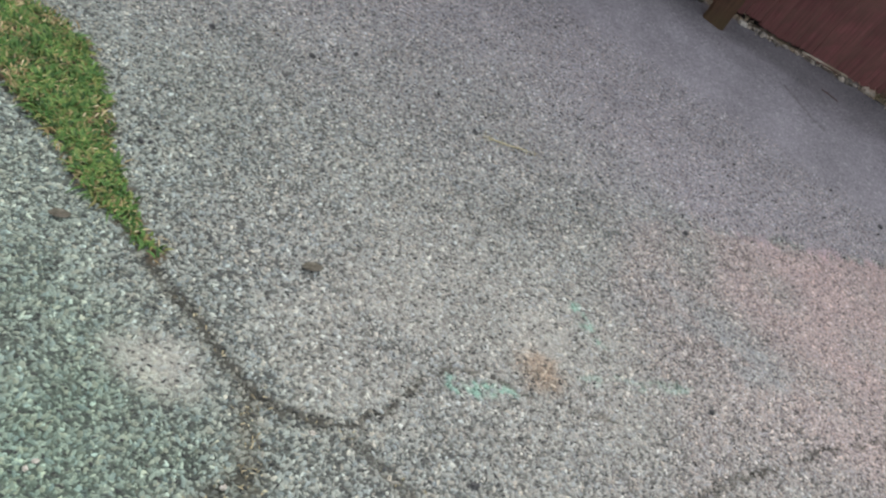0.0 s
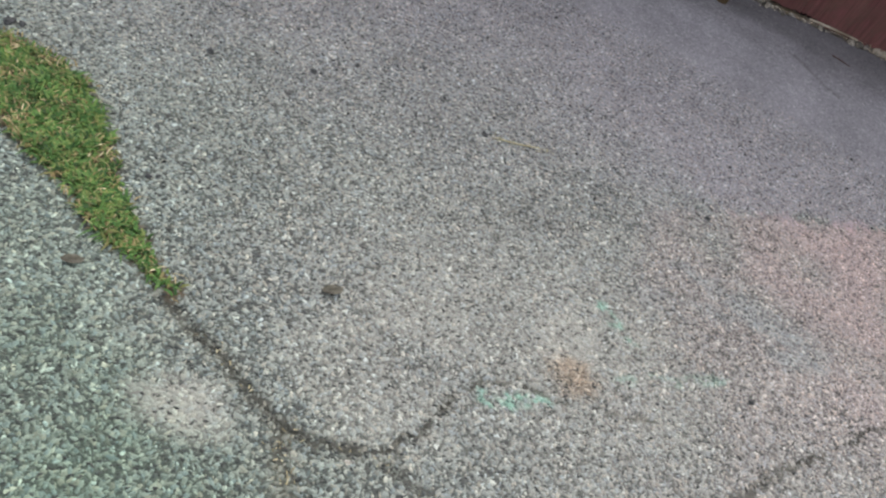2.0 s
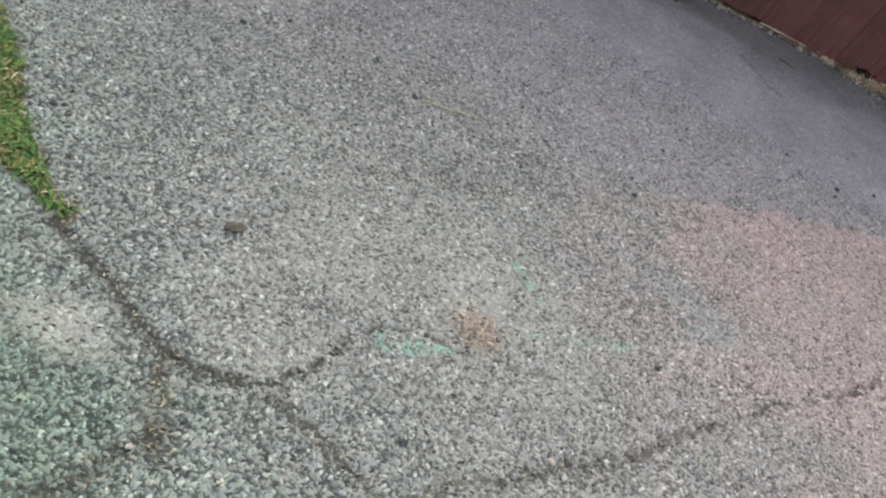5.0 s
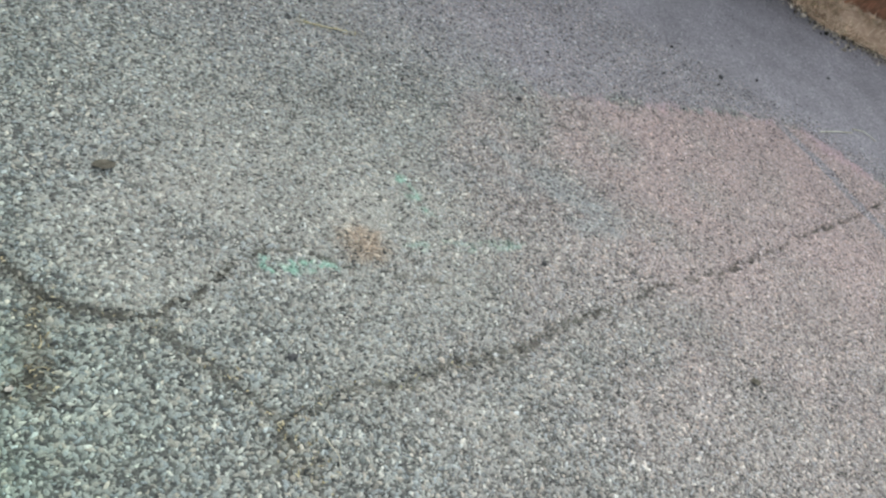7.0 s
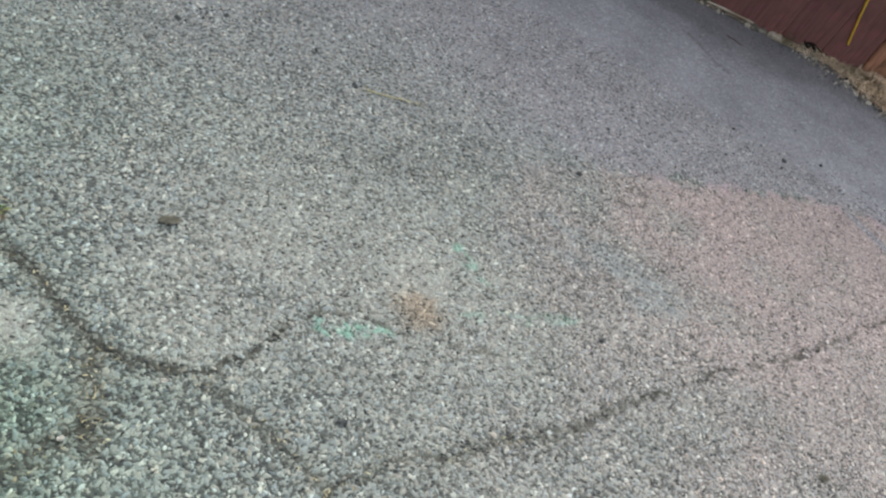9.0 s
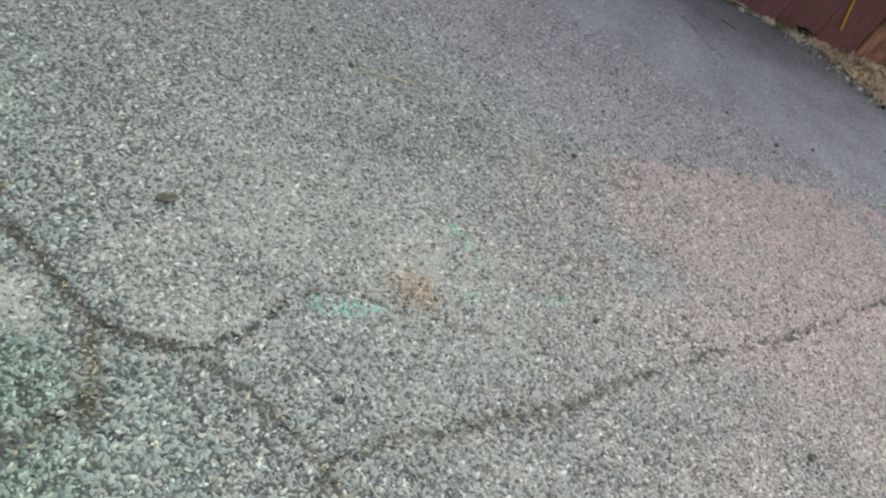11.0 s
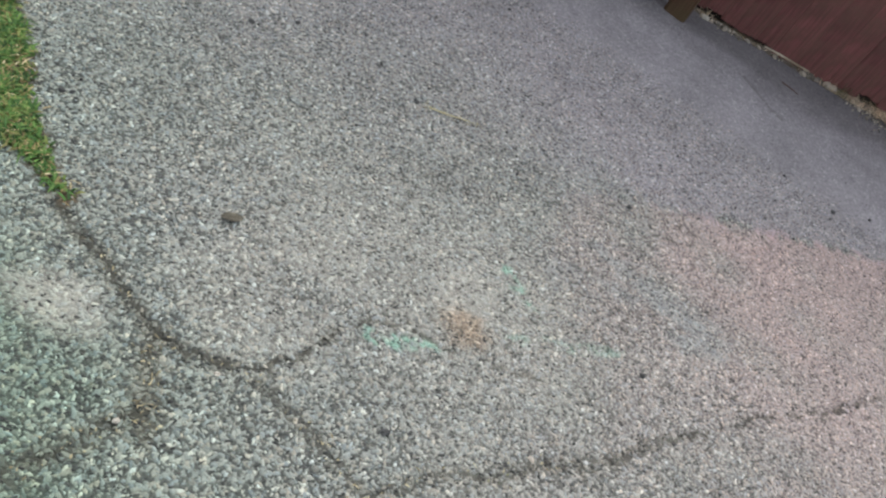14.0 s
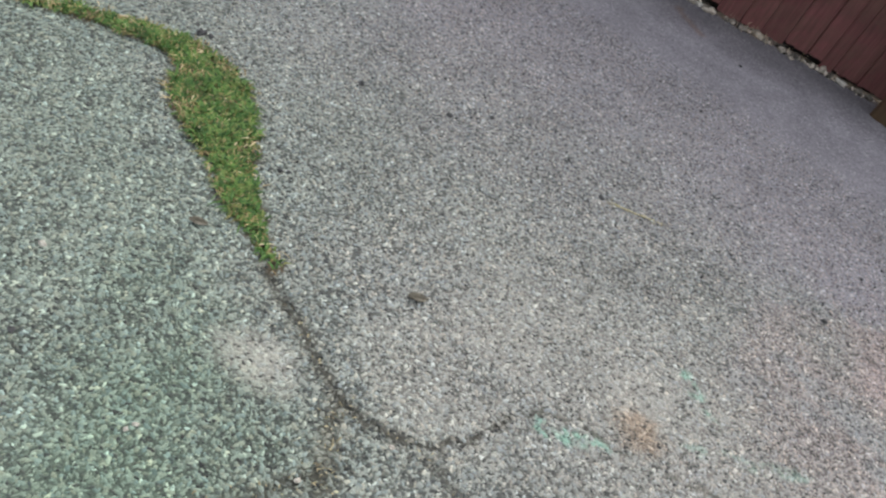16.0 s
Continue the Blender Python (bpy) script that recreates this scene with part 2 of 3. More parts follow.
# ---------------------------------------------------------------- materials
class Nodes:
    """A small writer of node materials."""

    def __init__(self, name):
        self.mat = bpy.data.materials.new(name)
        self.mat.use_nodes = True
        self.tree = self.mat.node_tree
        self.bsdf = self.tree.nodes["Principled BSDF"]
        self.bsdf.inputs["Specular IOR Level"].default_value = 0.3

    def add(self, kind, **inputs):
        node = self.tree.nodes.new("ShaderNode" + kind)
        for key, value in inputs.items():
            self.put(node, key.replace("_", " "), value)
        return node

    def put(self, node, key, value):
        socket = node.inputs[int(key)] if key.isdigit() else node.inputs[key]
        if isinstance(value, bpy.types.NodeSocket):
            self.tree.links.new(value, socket)
        else:
            socket.default_value = value

    def mask(self, name):
        node = self.add("Attribute")
        node.attribute_name = name
        return node.outputs["Fac"]

    def place(self, scale=(1, 1, 1), kind="Object"):
        m = self.add("Mapping")
        self.put(m, "Vector", self.add("TexCoord").outputs[kind])
        m.inputs["Scale"].default_value = scale
        return m.outputs[0]

    def noise(self, size, detail=3.0, where=None, rough=0.55):
        node = self.add("TexNoise", Scale=1.0 / size, Detail=detail, Roughness=rough)
        self.put(node, "Vector", where or self.place())
        return node.outputs[0]

    def ramp(self, value, *stops):
        node = self.add("ValToRGB")
        while len(node.color_ramp.elements) < len(stops):
            node.color_ramp.elements.new(0.5)
        for e, (at, c) in zip(node.color_ramp.elements, stops):
            e.position, e.color = at, (*c, 1) if isinstance(c, tuple) else (c, c, c, 1)
        self.put(node, "0", value)
        return node.outputs[0]

    def mix(self, a, b, fac, blend="MIX"):
        node = self.tree.nodes.new("ShaderNodeMix")
        node.data_type, node.blend_type = "RGBA", blend
        for n, v in ((0, fac), (6, a), (7, b)):
            if isinstance(v, tuple):
                v = (*v, 1)
            self.put(node, str(n), v)
        return node.outputs[2]

    def math(self, op, a, b=0.0):
        node = self.tree.nodes.new("ShaderNodeMath")
        node.operation = op
        self.put(node, "0", a), self.put(node, "1", b)
        return node.outputs[0]

    def bump(self, height, distance, strength=1.0):
        node = self.add("Bump", Height=height, Distance=distance, Strength=strength)
        self.put(self.bsdf, "Normal", node.outputs[0])

    def done(self, colour, rough=0.85):
        self.put(self.bsdf, "Base Color", colour)
        self.put(self.bsdf, "Roughness", rough)
        return self.mat


def pavement_tints(n, colour):
    """Lays the pavement's stains, dust, paint, green lens tints and darker strip by the fence over a stone or binder
    colour.
    """
    colour = n.mix(colour, (1.42, 1.11, 1.13), n.mask("warm"), "MULTIPLY")
    colour = n.mix(colour, (0.43, 0.345, 0.335), n.math("MULTIPLY", n.mask("warm"), 0.28))
    # two multiplies put the lens's green, darker left side into the ground colour
    colour = n.mix(colour, (0.875, 0.97, 0.91), n.mask("lens_green"), "MULTIPLY")
    colour = n.mix(colour, (0.76, 0.89, 0.79), n.mask("lens_dark_green"), "MULTIPLY")
    colour = n.mix(colour, (0.51, 0.482, 0.42), n.math("MULTIPLY", n.mask("dust"), 0.42))
    colour = n.mix(colour, (0.385, 0.375, 0.395), n.math("MULTIPLY", n.mask("lilac"), 0.24))
    colour = n.mix(colour, (0.95, 0.75, 0.61), n.mask("stain"), "MULTIPLY")
    colour = n.mix(colour, (0.24, 0.52, 0.39), n.math("MULTIPLY", n.mask("chalk"), 0.58))
    colour = n.mix(colour, (0.12, 0.1, 0.065), n.math("MULTIPLY", n.mask("litter"), 0.3))
    colour = n.mix(colour, (0.12, 0.112, 0.085), n.math("MULTIPLY", n.mask("sunk"), 0.42))
    colour = n.mix(colour, (0.58, 0.575, 0.565), n.mask("strip"), "MULTIPLY")
    return colour


def make_pavement():
    n = Nodes("asphalt")
    where = n.place()
    cells = n.add("TexVoronoi", Scale=95.0)
    n.put(cells, "Vector", where)
    rims = n.add("TexVoronoi", Scale=95.0)
    rims.feature = "DISTANCE_TO_EDGE"
    n.put(rims, "Vector", where)
    tone = n.ramp(cells.outputs["Color"], (0.0, (0.12, 0.125, 0.12)), (0.3, (0.25, 0.255, 0.24)), (0.6, (0.36, 0.36, 0.33)), (1.0, (0.6, 0.58, 0.52)))
    gap = n.ramp(rims.outputs["Distance"], (0.0, 0.0), (0.2, 1.0))
    coarse = n.mix((0.1, 0.1, 0.096), tone, gap)
    coarse = n.mix(coarse, (0.085, 0.087, 0.08), n.math("MULTIPLY", n.mask("near"), 0.85))
    fine_cells = n.add("TexVoronoi", Scale=125.0)
    n.put(fine_cells, "Vector", where)
    fine = n.ramp(fine_cells.outputs["Color"], (0.0, (0.175, 0.163, 0.18)), (0.3, (0.268, 0.252, 0.275)), (0.75, (0.34, 0.319, 0.344)), (1.0, (0.53, 0.51, 0.505)))
    colour = n.mix(coarse, fine, n.math("MULTIPLY", n.mask("fine"), 0.9))
    blotch = n.ramp(n.noise(0.22, 5.0), (0.3, 0.82), (0.7, 1.14))
    colour = n.mix(colour, blotch, 1.0, "MULTIPLY")
    wide = n.ramp(n.noise(1.3, 3.0), (0.3, 0.88), (0.7, 1.1))
    colour = n.mix(colour, wide, 1.0, "MULTIPLY")
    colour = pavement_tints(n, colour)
    colour = n.mix(colour, (0.035, 0.033, 0.026), n.math("MULTIPLY", n.mask("crack_and_gap_shade"), 0.8))
    earth = n.ramp(n.noise(0.012, 4.0), (0.3, (0.07, 0.05, 0.03)), (0.7, (0.2, 0.15, 0.09)))
    colour = n.mix(colour, earth, n.mask("soil"))
    n.bump(n.math("ADD", n.math("MULTIPLY", gap, 0.6), n.noise(0.004, 3.0)), 0.0016)
    return n.done(colour, 0.88)


def make_chips():
    n = Nodes("stone_chips")
    pick = n.add("NewGeometry").outputs["Random Per Island"]
    tone = n.ramp(pick, (0.0, (0.13, 0.135, 0.127)), (0.08, (0.2, 0.207, 0.195)), (0.3, (0.265, 0.271, 0.253)), (0.75, (0.33, 0.333, 0.307)), (0.93, (0.4, 0.397, 0.36)), (1.0, (0.66, 0.645, 0.58)))
    hue = n.ramp(n.math("FRACT", n.math("MULTIPLY", pick, 37.0)), (0.0, (1.09, 0.985, 0.9)), (0.25, (1.02, 1.0, 0.97)), (0.75, (0.97, 1.0, 1.0)), (1.0, (0.9, 0.985, 1.08)))
    colour = n.mix(tone, hue, 1.0, "MULTIPLY")
    colour = n.mix(colour, n.ramp(n.noise(0.003, 3.0), (0.3, 0.75), (0.7, 1.2)), 1.0, "MULTIPLY")
    colour = n.mix(colour, n.ramp(n.noise(0.22, 5.0), (0.3, 0.9), (0.7, 1.08)), 1.0, "MULTIPLY")
    colour = n.mix(colour, (1.06, 0.97, 1.08), n.mask("fine"), "MULTIPLY")
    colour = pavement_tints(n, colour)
    colour = n.mix(colour, (0.042, 0.044, 0.042), n.mask("dark"))
    colour = n.mix(colour, (0.06, 0.057, 0.045), n.math("MULTIPLY", n.mask("crack_and_gap_shade"), 0.6))
    n.bump(n.noise(0.0015, 2.0), 0.0004)
    return n.done(colour, 0.75)


def make_board_paint(name, dark, mid, light, grain_dark, relief=0.002):
    n = Nodes(name)
    where = n.place((1, 1, 0.06))
    own = n.add("ObjectInfo").outputs["Random"]
    shift = n.add("VectorMath")
    n.put(shift, "0", where)
    n.put(shift, "1", n.mix((0, 0, 0), (7, 3, 5), own))
    streak = n.noise(0.012, 5.0, shift.outputs[0], 0.65)
    colour = n.ramp(streak, (0.25, dark), (0.5, mid), (0.8, light))
    colour = n.mix(colour, n.ramp(own, (0.0, 0.82), (1.0, 1.15)), 1.0, "MULTIPLY")
    worn = n.ramp(n.noise(0.006, 4.0, shift.outputs[0], 0.7), (0.62, 0.0), (0.74, 1.0))
    colour = n.mix(colour, grain_dark, n.math("MULTIPLY", worn, 0.55))
    patch = n.ramp(n.noise(0.16, 6.0, None, 0.7), (0.42, 0.0), (0.58, 0.85))
    colour = n.mix(colour, grain_dark, patch)
    damp = n.ramp(n.noise(0.2, 4.0), (0.35, 0.8), (0.65, 1.15))
    colour = n.mix(colour, damp, 1.0, "MULTIPLY")
    n.bump(streak, relief, 0.8)
    return n.done(colour, 0.7)


def make_mottled(name, a, b, size, rough=0.9, relief=0.002, spread=(0.65, 1.35)):
    n = Nodes(name)
    own = n.add("NewGeometry").outputs["Random Per Island"]
    f = n.noise(size, 5.0)
    colour = n.mix(n.ramp(f, (0.3, a), (0.7, b)), n.ramp(own, (0.0, spread[0]), (1.0, spread[1])), 1.0, "MULTIPLY")
    n.bump(n.noise(size * 0.3, 4.0), relief)
    return n.done(colour, rough)


def make_blades(name, *stops):
    n = Nodes(name)
    own = n.add("NewGeometry").outputs["Random Per Island"]
    colour = n.ramp(own, *stops)
    colour = n.mix(colour, n.ramp(n.noise(0.06, 3.0), (0.3, 0.7), (0.7, 1.3)), 1.0, "MULTIPLY")
    n.bsdf.inputs["Transmission Weight"].default_value = 0.0
    return n.done(colour, 0.6)


ASPHALT = make_pavement()
CHIPS = make_chips()
RED = make_board_paint("red_painted_board", (0.075, 0.03, 0.028), (0.162, 0.057, 0.054), (0.245, 0.094, 0.087), (0.125, 0.062, 0.048))
BROWN = make_board_paint("brown_stained_board", (0.15, 0.066, 0.04), (0.34, 0.155, 0.09), (0.5, 0.27, 0.17), (0.1, 0.05, 0.028))
POST = make_board_paint("dark_post_wood", (0.04, 0.02, 0.011), (0.1, 0.05, 0.027), (0.16, 0.085, 0.046), (0.06, 0.04, 0.018))
STRAW_STALK = make_board_paint("pale_straw", (0.45, 0.42, 0.34), (0.62, 0.6, 0.52), (0.75, 0.72, 0.64), (0.4, 0.36, 0.26), 0.0002)
DRY_STEM = make_board_paint("dry_stem", (0.36, 0.32, 0.18), (0.52, 0.46, 0.28), (0.62, 0.57, 0.38), (0.3, 0.26, 0.14), 0.0002)
PALE_WOOD = make_board_paint("pale_wood", (0.36, 0.29, 0.21), (0.55, 0.47, 0.37), (0.68, 0.6, 0.48), (0.2, 0.15, 0.1), 0.0003)
TWIG = make_board_paint("twig_bark", (0.08, 0.035, 0.022), (0.14, 0.06, 0.04), (0.22, 0.1, 0.06), (0.05, 0.03, 0.02), 0.0003)
ROCK = make_mottled("pale_rock", (0.09, 0.08, 0.068), (0.3, 0.27, 0.23), 0.01, 0.9, 0.0006)
DARK_ROCK = make_mottled("dark_rock", (0.03, 0.03, 0.03), (0.07, 0.07, 0.07), 0.008, 0.9, 0.0004)
RUBBLE = make_mottled("mixed_rubble", (0.2, 0.165, 0.13), (0.46, 0.41, 0.34), 0.012, 0.9, 0.0006, (0.05, 1.8))
# near-black colour that stands for shade in the fence's gaps
GAP_SHADE = make_mottled("gap_shade", (0.008, 0.007, 0.006), (0.02, 0.018, 0.015), 0.02)
PALE_ROCK = make_mottled("chalky_rock", (0.2, 0.18, 0.15), (0.48, 0.45, 0.39), 0.01, 0.9, 0.0006)
EARTH = make_mottled("dry_earth", (0.5, 0.34, 0.235), (0.78, 0.57, 0.41), 0.05, 0.95, 0.006)
LEAF = make_mottled("dead_leaf", (0.15, 0.137, 0.105), (0.33, 0.3, 0.235), 0.012, 0.9, 0.0003)
YELLOW = make_mottled("yellow_plastic", (0.5, 0.28, 0.02), (0.62, 0.36, 0.03), 0.03, 0.45, 0.0002)
GREEN = make_blades("green_blades", (0.0, (0.022, 0.055, 0.012)), (0.3, (0.056, 0.138, 0.027)), (0.66, (0.11, 0.2, 0.044)), (0.87, (0.18, 0.22, 0.06)), (0.95, (0.17, 0.14, 0.05)), (1.0, (0.33, 0.28, 0.13)))
THATCH = make_blades("dry_thatch", (0.0, (0.12, 0.085, 0.035)), (0.45, (0.27, 0.2, 0.085)), (0.8, (0.45, 0.35, 0.18)), (1.0, (0.66, 0.55, 0.35)))
HUSK = make_blades("dry_husks", (0.0, (0.14, 0.12, 0.07)), (0.5, (0.33, 0.28, 0.16)), (0.85, (0.5, 0.45, 0.29)), (1.0, (0.22, 0.24, 0.1)))
WEED = make_blades("dull_weed", (0.0, (0.02, 0.025, 0.012)), (0.5, (0.07, 0.08, 0.035)), (1.0, (0.25, 0.21, 0.12)))
STRAW = make_blades("straw_blades", (0.0, (0.14, 0.095, 0.055)), (0.12, (0.34, 0.24, 0.145)), (0.25, (0.68, 0.51, 0.35)), (0.87, (0.85, 0.68, 0.5)), (0.95, (0.26, 0.25, 0.1)), (1.0, (0.1, 0.065, 0.04)))


# ---------------------------------------------------------------- mesh helpers
def quick_mesh(name, verts, loops, starts, totals, material):
    """A large mesh from flat arrays."""
    me = bpy.data.meshes.new(name)
    me.vertices.add(len(verts))
    me.vertices.foreach_set("co", np.asarray(verts, np.float32).ravel())
    me.loops.add(len(loops))
    me.loops.foreach_set("vertex_index", np.asarray(loops, np.int32))
    me.polygons.add(len(starts))
    me.polygons.foreach_set("loop_start", np.asarray(starts, np.int32))
    me.polygons.foreach_set("loop_total", np.asarray(totals, np.int32))
    me.materials.append(material)
    me.update(calc_edges=True)
    me.validate()
    return me


def part(name, bm, material, parent, label=""):
    me = bpy.data.meshes.new(name)
    bm.to_mesh(me)
    bm.free()
    me.materials.append(material)
    ob = new(name, me)
    ob.parent = parent
    return tagged(ob, label)


def empty(name, m, label, category, group="", kind=""):
    ob = new(name)
    ob.matrix_world = m
    return tagged(ob, label, category, group, kind)


# ---------------------------------------------------------------- ground: one sheet, fine near the walk
xs = np.concatenate([-np.geomspace(400, 2.1, 26), np.arange(-2.0, 2.2, 0.0105), np.geomspace(2.3, 400, 26)])
ys = np.concatenate([-np.geomspace(400, 0.2, 26), np.arange(0.0, 3.1, 0.0105), np.arange(3.1, 4.7, 0.016), np.geomspace(4.75, 5.3, 6), np.geomspace(5.6, 400, 22)])
gx, gy = np.meshgrid(xs, ys)
gx, gy = gx.ravel(), gy.ravel()
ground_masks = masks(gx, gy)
NEAR = [(-0.85, 0.05), (-0.1, 0.25), (1.65, 1.1), (2.2, 2.4), (2.1, 3.1), (1.2, 3.1), (-0.2, 3.1), (-1.5, 3.0), (-2.1, 1.9), (-2.1, 0.7)]


def nearness(x, y):
    d = line_distance(x, y, NEAR + NEAR[:1]) * np.where(inside(x, y, NEAR), 1, -1)
    return step(-0.02, 0.25, d)


gz = (value_noise(gx, gy, 0.35, 21) - 0.5) * 0.004 - 0.006 * ground_masks["crack_and_gap_shade"] - 0.0012 * ground_masks["sunk"] - 0.0014 * nearness(gx, gy) - 0.002 * ground_masks["litter"] + (value_noise(gx, gy, 0.02, 22) - 0.5) * 0.0012
ground_masks["near"] = nearness(gx, gy) * (1 - 0.8 * ground_masks["fine"])
nx, ny = len(xs), len(ys)
idx = np.arange(nx * ny).reshape(ny, nx)
quads = np.stack([idx[:-1, :-1], idx[:-1, 1:], idx[1:, 1:], idx[1:, :-1]], -1).reshape(-1, 4)
ground_me = quick_mesh("ground", np.stack([gx, gy, gz], 1), quads.ravel(), np.arange(len(quads)) * 4, np.full(len(quads), 4), ASPHALT)
ground_me.polygons.foreach_set("use_smooth", np.ones(len(quads), bool))
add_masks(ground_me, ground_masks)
ground = tagged(new("ground", ground_me), "grey worn asphalt pavement with cracks and faded paint", "pavement", kind="structure")


# ---------------------------------------------------------------- stone chips bedded in the asphalt
def scatter_chips():
    """Angular chips strewn so thickly that they overlap, with small pits where some have come out."""
    pitch, small, large = 0.0062, 0.0026, 0.0068
    cols, rows = int(4.4 / pitch), int(3.1 / pitch)
    i, j = np.meshgrid(np.arange(cols), np.arange(rows))
    x = -2.15 + (i.ravel() + rng.uniform(-0.1, 1.1, cols * rows)) * pitch
    y = 0.05 + (j.ravel() + rng.uniform(-0.1, 1.1, cols * rows)) * pitch
    m = masks(x, y)
    chance = nearness(x, y) * (1 - 0.05 * value_noise(x, y, 0.03, 61)) * (1 - 0.6 * step(0.3, 0.75, m["crack_and_gap_shade"])) * (1 - 0.12 * m["sunk"]) * (1 - 0.98 * m["soil"]) * (1 - 0.3 * m["litter"])
    keep = rng.random(len(x)) < chance
    x, y = x[keep], y[keep]
    m = {k: v[keep] for k, v in m.items()}
    count = len(x)
    r = (small + (large - small) * rng.random(count) ** 1.6) * (1 - 0.12 * m["fine"]) * (1 - 0.25 * m["sunk"])
    h = rng.uniform(-0.0003, 0.0004, count) - 0.0012 * m["sunk"]
    # small dark slivers among the chips, mostly lying one way
    dark = rng.random(count) < 0.2 * (0.5 + value_noise(x, y, 0.04, 63)) * (1 - 0.6 * m["warm"]) * (1 - 0.45 * m["fine"]) * (1 - 0.35 * m["dust"])
    m["dark"] = dark * rng.uniform(0.5, 1.0, count)
    turn, stretch = rng.uniform(0, np.pi, count), rng.uniform(1.1, 2.4, count)
    r, h = np.where(dark, rng.uniform(0.0022, 0.0044, count), r), np.where(dark, 0.0007, h)
    turn, stretch = np.where(dark, rng.normal(0.55, 0.55, count), turn), np.where(dark, rng.uniform(1.4, 3.0, count), stretch)
    tilt = rng.uniform(-0.09, 0.09, (count, 2))
    ang = np.arange(5) * np.pi * 0.4 + rng.uniform(-0.38, 0.38, (count, 5))
    rad = r[:, None] * rng.uniform(0.62, 1.22, (count, 5))
    c, s = np.cos(turn)[:, None], np.sin(turn)[:, None]
    verts = np.zeros((count, 10, 3))
    for level, size in ((0, 1.22), (1, 0.86)):
        px, py = size * rad * np.cos(ang) * np.sqrt(stretch)[:, None], size * rad * np.sin(ang) / np.sqrt(stretch)[:, None]
        qx, qy = px * c - py * s, px * s + py * c
        sl = slice(level * 5, level * 5 + 5)
        verts[:, sl, 0], verts[:, sl, 1] = x[:, None] + qx, y[:, None] + qy
        verts[:, sl, 2] = (h[:, None] + qx * tilt[:, :1] + qy * tilt[:, 1:] + rng.uniform(-0.0002, 0.0002, (count, 5))) if level else -0.0022
    verts[:, :, 2] += ((value_noise(x, y, 0.35, 21) - 0.5) * 0.004 - 0.004 * m["crack_and_gap_shade"])[:, None]
    side = np.array([[k, (k + 1) % 5, 5 + (k + 1) % 5, 5 + k] for k in range(5)]).ravel()
    one = np.concatenate([side, np.arange(5, 10)])
    loops = (one[None] + 10 * np.arange(count)[:, None]).ravel()
    starts = (np.concatenate([np.arange(5) * 4, [20]])[None] + 25 * np.arange(count)[:, None]).ravel()
    totals = np.tile([4] * 5 + [5], count)
    me = quick_mesh("asphalt_stones", verts.reshape(-1, 3), loops, starts, totals, CHIPS)
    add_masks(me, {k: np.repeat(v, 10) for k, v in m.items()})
    tagged(new("asphalt_stones", me), "grey and beige stone chips bedded in the asphalt", "gravel", kind="stuff")


scatter_chips()


# ---------------------------------------------------------------- blades of grass
def blades(name, material, roots, heights, widths, lean, label, category, parent=None):
    """Many bent tapering blades in one object."""
    count = len(roots)
    roots = np.asarray(roots)
    az = rng.uniform(0, 2 * np.pi, count)
    dx, dy = np.cos(az), np.sin(az)
    bend = lean * rng.uniform(0.3, 1.5, count)
    verts = np.zeros((count, 7, 3))
    for k, (s, w) in enumerate(((0.0, 0.7), (0.4, 1.0), (0.75, 0.75))):
        out = heights * (s * 0.35 * bend + s * s * 0.75 * bend)
        up = heights * (s - 0.45 * np.minimum(bend, 1.6) * s * s)
        for side in (0, 1):
            g = (side - 0.5) * widths * w
            verts[:, 2 * k + side] = roots + np.stack([dx * out - dy * g, dy * out + dx * g, up], 1)
    out = heights * 1.1 * bend
    verts[:, 6] = roots + np.stack([dx * out, dy * out, np.maximum(heights * (1 - 0.55 * np.minimum(bend, 1.6)), 0.002)], 1)
    one = np.array([0, 1, 3, 2, 2, 3, 5, 4, 4, 5, 6])
    loops = (one[None] + 7 * np.arange(count)[:, None]).ravel()
    starts = (np.array([0, 4, 8])[None] + 11 * np.arange(count)[:, None]).ravel()
    me = quick_mesh(name, verts.reshape(-1, 3), loops, starts, np.tile([4, 4, 3], count), material)
    ob = new(name, me)
    return tagged(ob, label, category, kind="stuff")


def fill(poly, count, grow=0.0):
    """Random places in a polygon, with a ragged edge."""
    px, py = np.array(poly).T
    x = rng.uniform(px.min() - grow, px.max() + grow, count * 8)
    y = rng.uniform(py.min() - grow, py.max() + grow, count * 8)
    ok = inside(x, y, poly) | (line_distance(x, y, poly + poly[:1]) < grow * rng.random(len(x)) ** 2)
    return x[ok][:count], y[ok][:count]


x, y = fill(GRASS, 10000, 0.018)
thick = value_noise(x, y, 0.045, 31)
worn_side = step(0.06, 0.0, np.hypot((x + 1.27) * 0.6, y - 1.03)) + step(0.05, 0.0, np.hypot(x + 1.06, y - 1.12))
ok = rng.random(len(x)) < (0.18 + 1.15 * thick) * (1 - 0.7 * step(-0.86, -0.74, x)) * (1 - 0.75 * worn_side)
x, y, thick = x[ok], y[ok], thick[ok]
blades("grass", GREEN, np.stack([x, y, np.zeros(len(x))], 1), rng.uniform(0.008, 0.022, len(x)) * (0.4 + 1.2 * thick), rng.uniform(0.0035, 0.0072, len(x)), 1.15,
       "short green grass with dry blades in a pavement crack", "grass")
x, y = fill(GRASS, 4800, 0.035)
worn_side = step(0.09, 0.0, np.hypot((x + 1.27) * 0.6, y - 1.03)) + step(0.07, 0.0, np.hypot(x + 1.06, y - 1.12))
